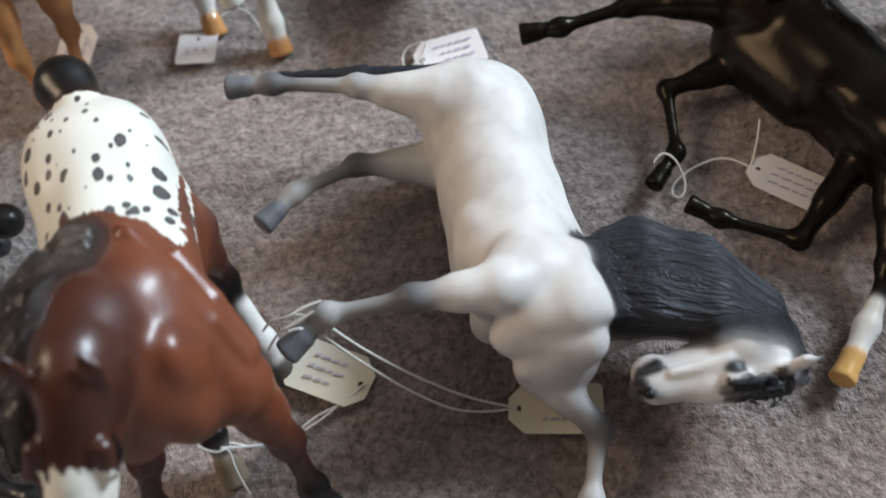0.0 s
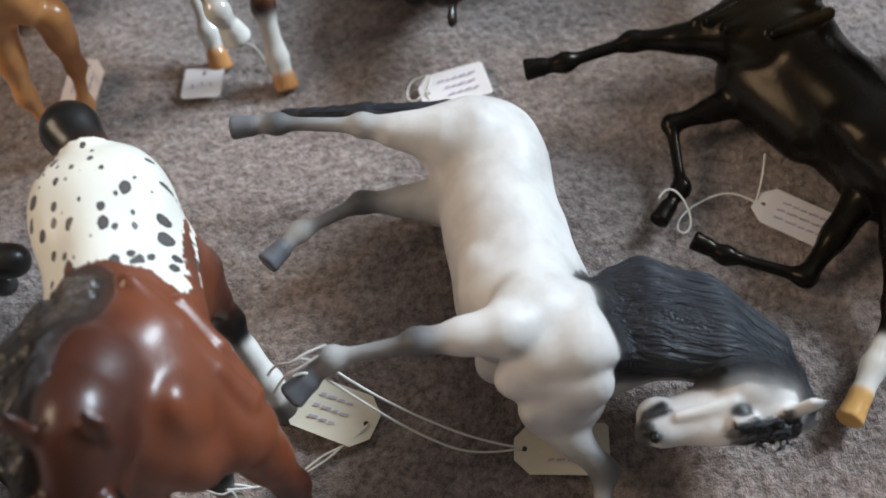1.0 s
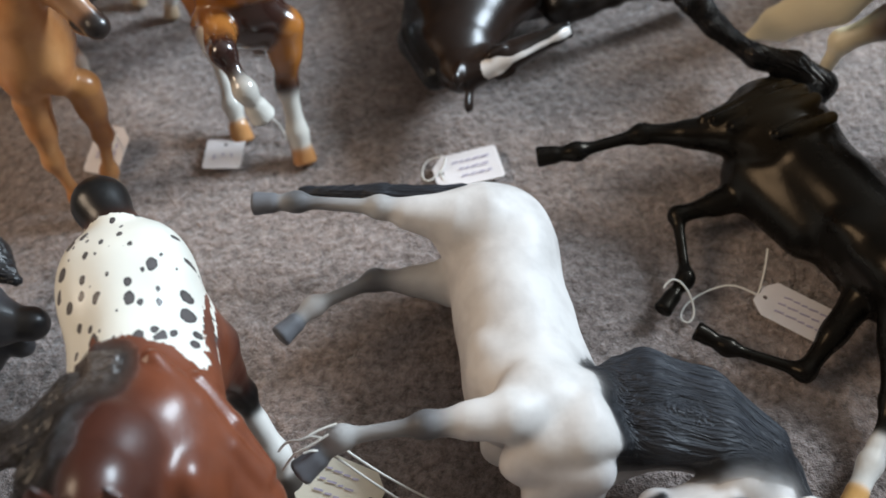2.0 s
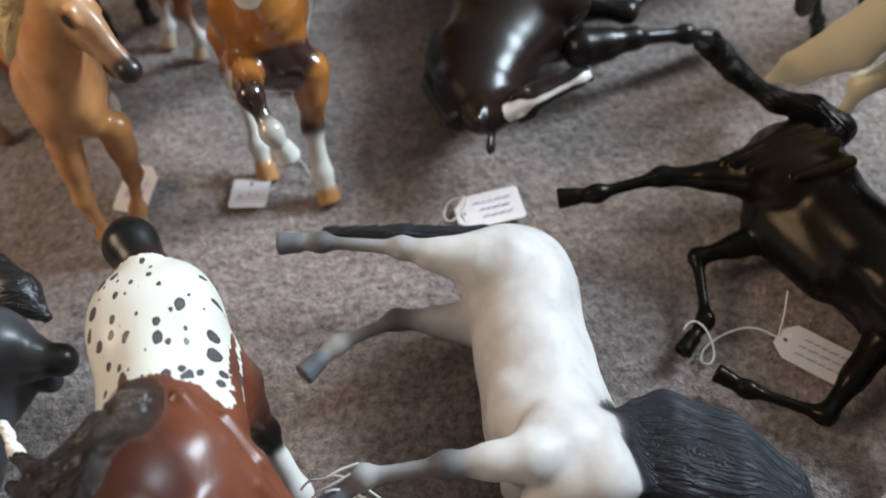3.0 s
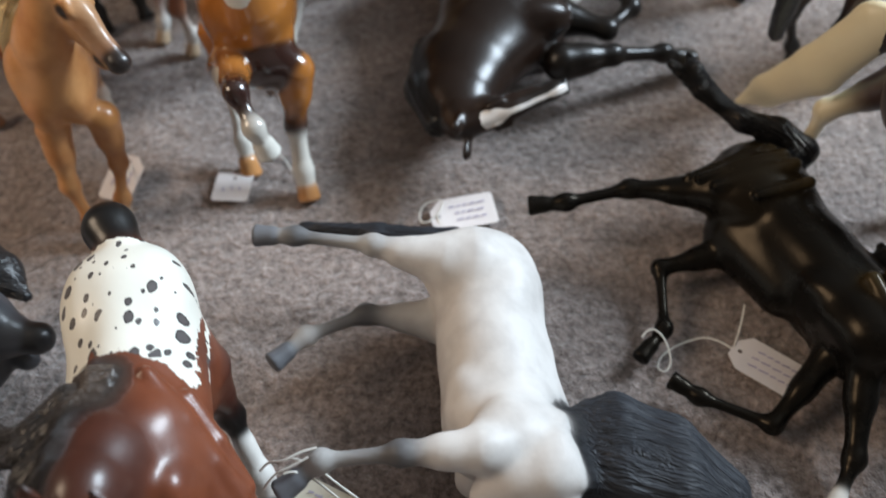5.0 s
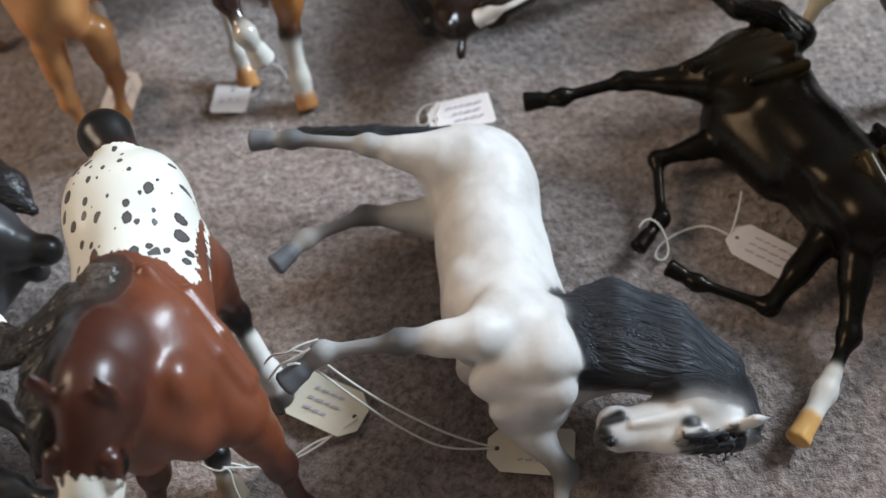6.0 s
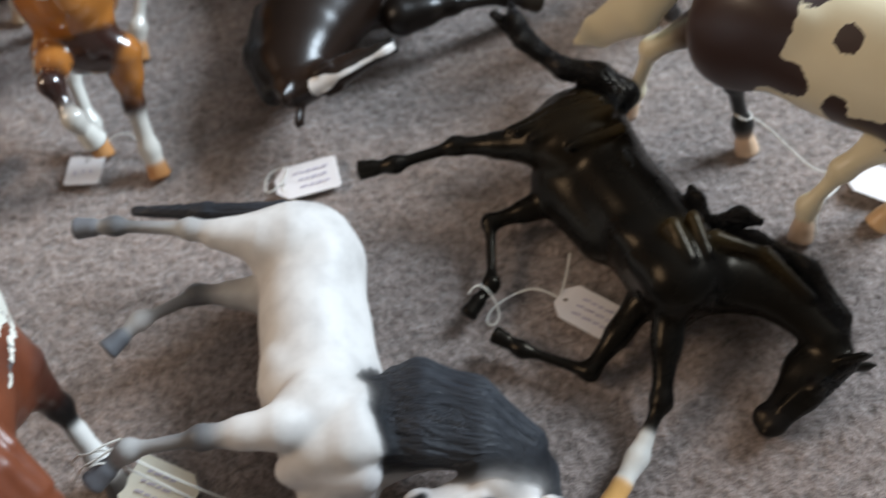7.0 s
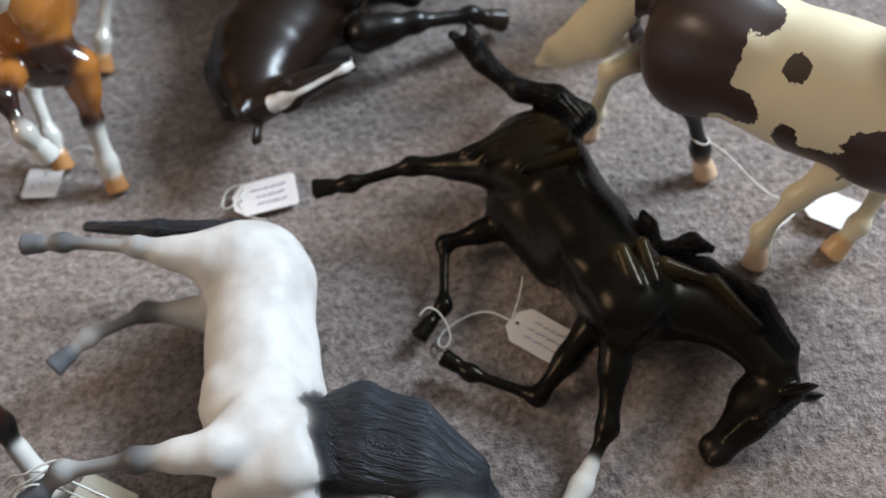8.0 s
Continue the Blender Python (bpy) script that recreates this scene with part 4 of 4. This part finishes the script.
standing_horse("bay_horse", (0.45, 1.03, 0.0), -150, [(0.05, 0.02, 0.012), BLACK, BLACK, BLACK, BLACK], chestnut_mat, "dark bay model horse standing in the back row")
standing_horse("brown_horse", (0.5, 0.9, 0.0), 30, [(0.06, 0.025, 0.015), BLACK, BLACK, BLACK, BLACK], chestnut_mat, "dark brown model horse standing behind the cream one")
standing_horse("buckskin_horse", (0.07, 1.08, 0.0), -150, [(0.45, 0.25, 0.1), (0.4, 0.22, 0.1), (0.6, 0.45, 0.3), TAN, BLACK], chestnut_mat, "pale buckskin model horse standing in the back row")


# ---- price tags on strings ----
def string_curve(name, points, parent, origin, thick=0.0007):
    cu = bpy.data.curves.new(name, "CURVE")
    cu.dimensions, cu.bevel_depth, cu.bevel_resolution, cu.resolution_u = "3D", thick, 2, 6
    sp = cu.splines.new("NURBS")
    sp.points.add(len(points) - 1)
    for p, co in zip(sp.points, points):
        p.co = (*(Vector(co) - Vector(origin)), 1)
    sp.use_endpoint_u, sp.order_u = True, 3
    cu.materials.append(string_mat)
    ob = new(name, cu)
    ob.parent = parent
    return ob


def tag_card(name, place, turn, label, length=0.05, width=0.031, lift=(0, 0), material=None, lines=3, strings=(), square=False):
    """A shouldered card with an eyelet hole near its narrow end (+x), pencilled lines and its string."""
    thing = tagged(new(name), label, "price tag", "paper price tags")
    thing.location = place
    m = pose(0, 0, 0, lift[0], lift[1], turn)
    bm = bmesh.new()
    h, w, c = length / 2, width / 2, 0.0 if square else 0.008
    outline = [(-h, -w + 0.002), (-h + 0.002, -w), (h - c - 0.001, -w), (h, -w + c + 0.001), (h, w - c - 0.001), (h - c - 0.001, w), (-h + 0.002, w), (-h, w - 0.002)]
    hole = [(h - 0.006 + 0.0017 * math.cos(a), 0.0017 * math.sin(a)) for a in [i * math.pi / 4 for i in range(8)]]
    loops = []
    for z in (0.0, 0.0006):
        def lifted(x, y):
            return (x, y, z + 0.0012 * math.sin(3 * x / length + 1) + 0.0008 * (y / width) ** 2 * 4)
        loops.append(([bm.verts.new(lifted(*p)) for p in outline], [bm.verts.new(lifted(*p)) for p in hole]))
    for (outer, inner), flip in ((loops[0], True), (loops[1], False)):
        edges = []
        for ring in (outer, inner):
            for i in range(8):
                e = bm.edges.get((ring[i], ring[(i + 1) % 8])) or bm.edges.new((ring[i], ring[(i + 1) % 8]))
                edges.append(e)
        bmesh.ops.triangle_fill(bm, edges=edges, use_beauty=True)
    for k in (0, 1):
        for i in range(8):
            j = (i + 1) % 8
            bm.faces.new((loops[0][k][i], loops[0][k][j], loops[1][k][j], loops[1][k][i]))
    bmesh.ops.recalc_face_normals(bm, faces=bm.faces)
    card = part("card", bm, material or paper_mat, thing)
    card.matrix_local = m
    rng = random.Random(name + str(place))
    for i in range(lines):
        bm = bmesh.new()
        y = width * (0.22 - 0.22 * i)
        x = -h + 0.007 + rng.uniform(0, 0.005)
        for _ in range(rng.randint(3, 5)):
            lw = rng.uniform(0.003, 0.007)
            made = bmesh.ops.create_cube(bm, size=1)["verts"]
            for v in made:
                v.co = (x + lw * (v.co.x + 0.5), y + 0.0013 * v.co.y + 0.0008 * v.co.x, 0.0024 + 0.0003 * v.co.z)
            x += lw + 0.0014
            if x > h - 0.018:
                break
        writing = part("writing_line", bm, ink_mat, thing, "faded purple handwriting")
        writing.matrix_local = m
    for pts in strings:
        string_curve("string", pts, thing, place)
    return thing


tag_card("price_tag", (0.331, 0.556, 0.006), 153 - 10, "white price tag tied by string to the black horse's hoof", 0.054, 0.031, (4, -3),
         strings=[[(0.31, 0.571, 0.008), (0.298, 0.58, 0.012), (0.28, 0.581, 0.006), (0.262, 0.572, 0.004), (0.256, 0.561, 0.004), (0.262, 0.556, 0.004), (0.268, 0.565, 0.005), (0.262, 0.577, 0.02), (0.252, 0.582, 0.024), (0.247, 0.576, 0.02)],
                  [(0.31, 0.571, 0.008), (0.318, 0.585, 0.012), (0.322, 0.6, 0.02)]])
tag_card("price_tag", (0.126, 0.711, 0.005), 190, "white price tag with looped string lying on the carpet", 0.052, 0.032, (-3, 2),
         strings=[[(0.105, 0.71, 0.007), (0.098, 0.7, 0.006), (0.09, 0.705, 0.005), (0.093, 0.722, 0.005), (0.104, 0.726, 0.006), (0.112, 0.722, 0.008), (0.106, 0.71, 0.007)],
                  [(0.105, 0.71, 0.007), (0.107, 0.698, 0.005), (0.117, 0.69, 0.004), (0.128, 0.688, 0.004)]])
tag_card("price_tag", (-0.065, 0.751, 0.005), 84, "white price tag beside the brown and white horse's hoof", 0.03, 0.031, (0, 0), square=True,
         strings=[[(-0.062, 0.764, 0.006), (-0.046, 0.777, 0.012), (-0.028, 0.781, 0.015), (-0.018, 0.771, 0.006), (-0.016, 0.764, 0.003)]])
tag_card("price_tag", (0.031, 0.462, 0.006), -28, "cream price tag tied to the spotted horse's leg", 0.05, 0.034, (0, 4), cream_paper_mat,
         strings=[[(0.05, 0.452, 0.008), (0.038, 0.442, 0.006), (0.022, 0.438, 0.005), (0.006, 0.427, 0.004), (-0.012, 0.42, 0.006), (-0.026, 0.421, 0.02), (-0.033, 0.418, 0.03)],
                  [(0.05, 0.452, 0.008), (0.04, 0.446, 0.006), (0.02, 0.432, 0.004), (0.0, 0.424, 0.004), (-0.02, 0.42, 0.012), (-0.028, 0.414, 0.03)],
                  [(-0.04, 0.415, 0.034), (-0.03, 0.409, 0.032), (-0.024, 0.415, 0.03), (-0.022, 0.402, 0.018), (-0.018, 0.395, 0.004)]])
tag_card("price_tag", (0.159, 0.422, 0.006), 172, "cream price tag tied to the grey horse's hoof", 0.054, 0.031, (0, 2), cream_paper_mat, lines=1,
         strings=[[(0.137, 0.425, 0.008), (0.115, 0.432, 0.008), (0.085, 0.44, 0.03), (0.058, 0.447, 0.06), (0.036, 0.452, 0.1), (0.028, 0.45, 0.102)],
                  [(0.137, 0.425, 0.008), (0.11, 0.424, 0.006), (0.08, 0.434, 0.025), (0.055, 0.443, 0.055), (0.034, 0.446, 0.1), (0.026, 0.442, 0.1)],
                  [(0.044, 0.455, 0.104), (0.034, 0.452, 0.105), (0.026, 0.447, 0.104), (0.016, 0.45, 0.1), (0.012, 0.446, 0.096)],
                  [(0.04, 0.449, 0.105), (0.03, 0.444, 0.103), (0.02, 0.442, 0.1), (0.014, 0.437, 0.092)]])
tag_card("price_tag", (-0.157, 0.761, 0.012), 70, "pale price tag leaning at the palomino's hoof", 0.042, 0.03, (0, -18),
         strings=[[(-0.151, 0.776, 0.016), (-0.149, 0.761, 0.02), (-0.151, 0.741, 0.02), (-0.152, 0.732, 0.018)]])
tag_card("price_tag", (0.555, 0.637, 0.006), 145, "white price tag tied to the cream horse's leg", 0.046, 0.03, (0, 0), lines=0,
         strings=[[(0.537, 0.649, 0.008), (0.52, 0.63, 0.012), (0.507, 0.62, 0.02), (0.498, 0.608, 0.014), (0.5, 0.6, 0.004)],
                  [(0.464, 0.7, 0.035), (0.482, 0.69, 0.028), (0.498, 0.668, 0.018), (0.515, 0.648, 0.01), (0.537, 0.649, 0.008)],
                  [(0.459, 0.697, 0.036), (0.464, 0.688, 0.036), (0.472, 0.69, 0.035), (0.472, 0.698, 0.034), (0.464, 0.702, 0.035)]])
tag_card("price_tag", (0.226, 0.984, 0.005), 20, "white price tag behind the dark bay horse's legs", 0.042, 0.03, (0, 0), lines=1,
         strings=[[(0.244, 0.992, 0.006), (0.257, 0.984, 0.006), (0.269, 0.969, 0.01), (0.274, 0.954, 0.03)]])
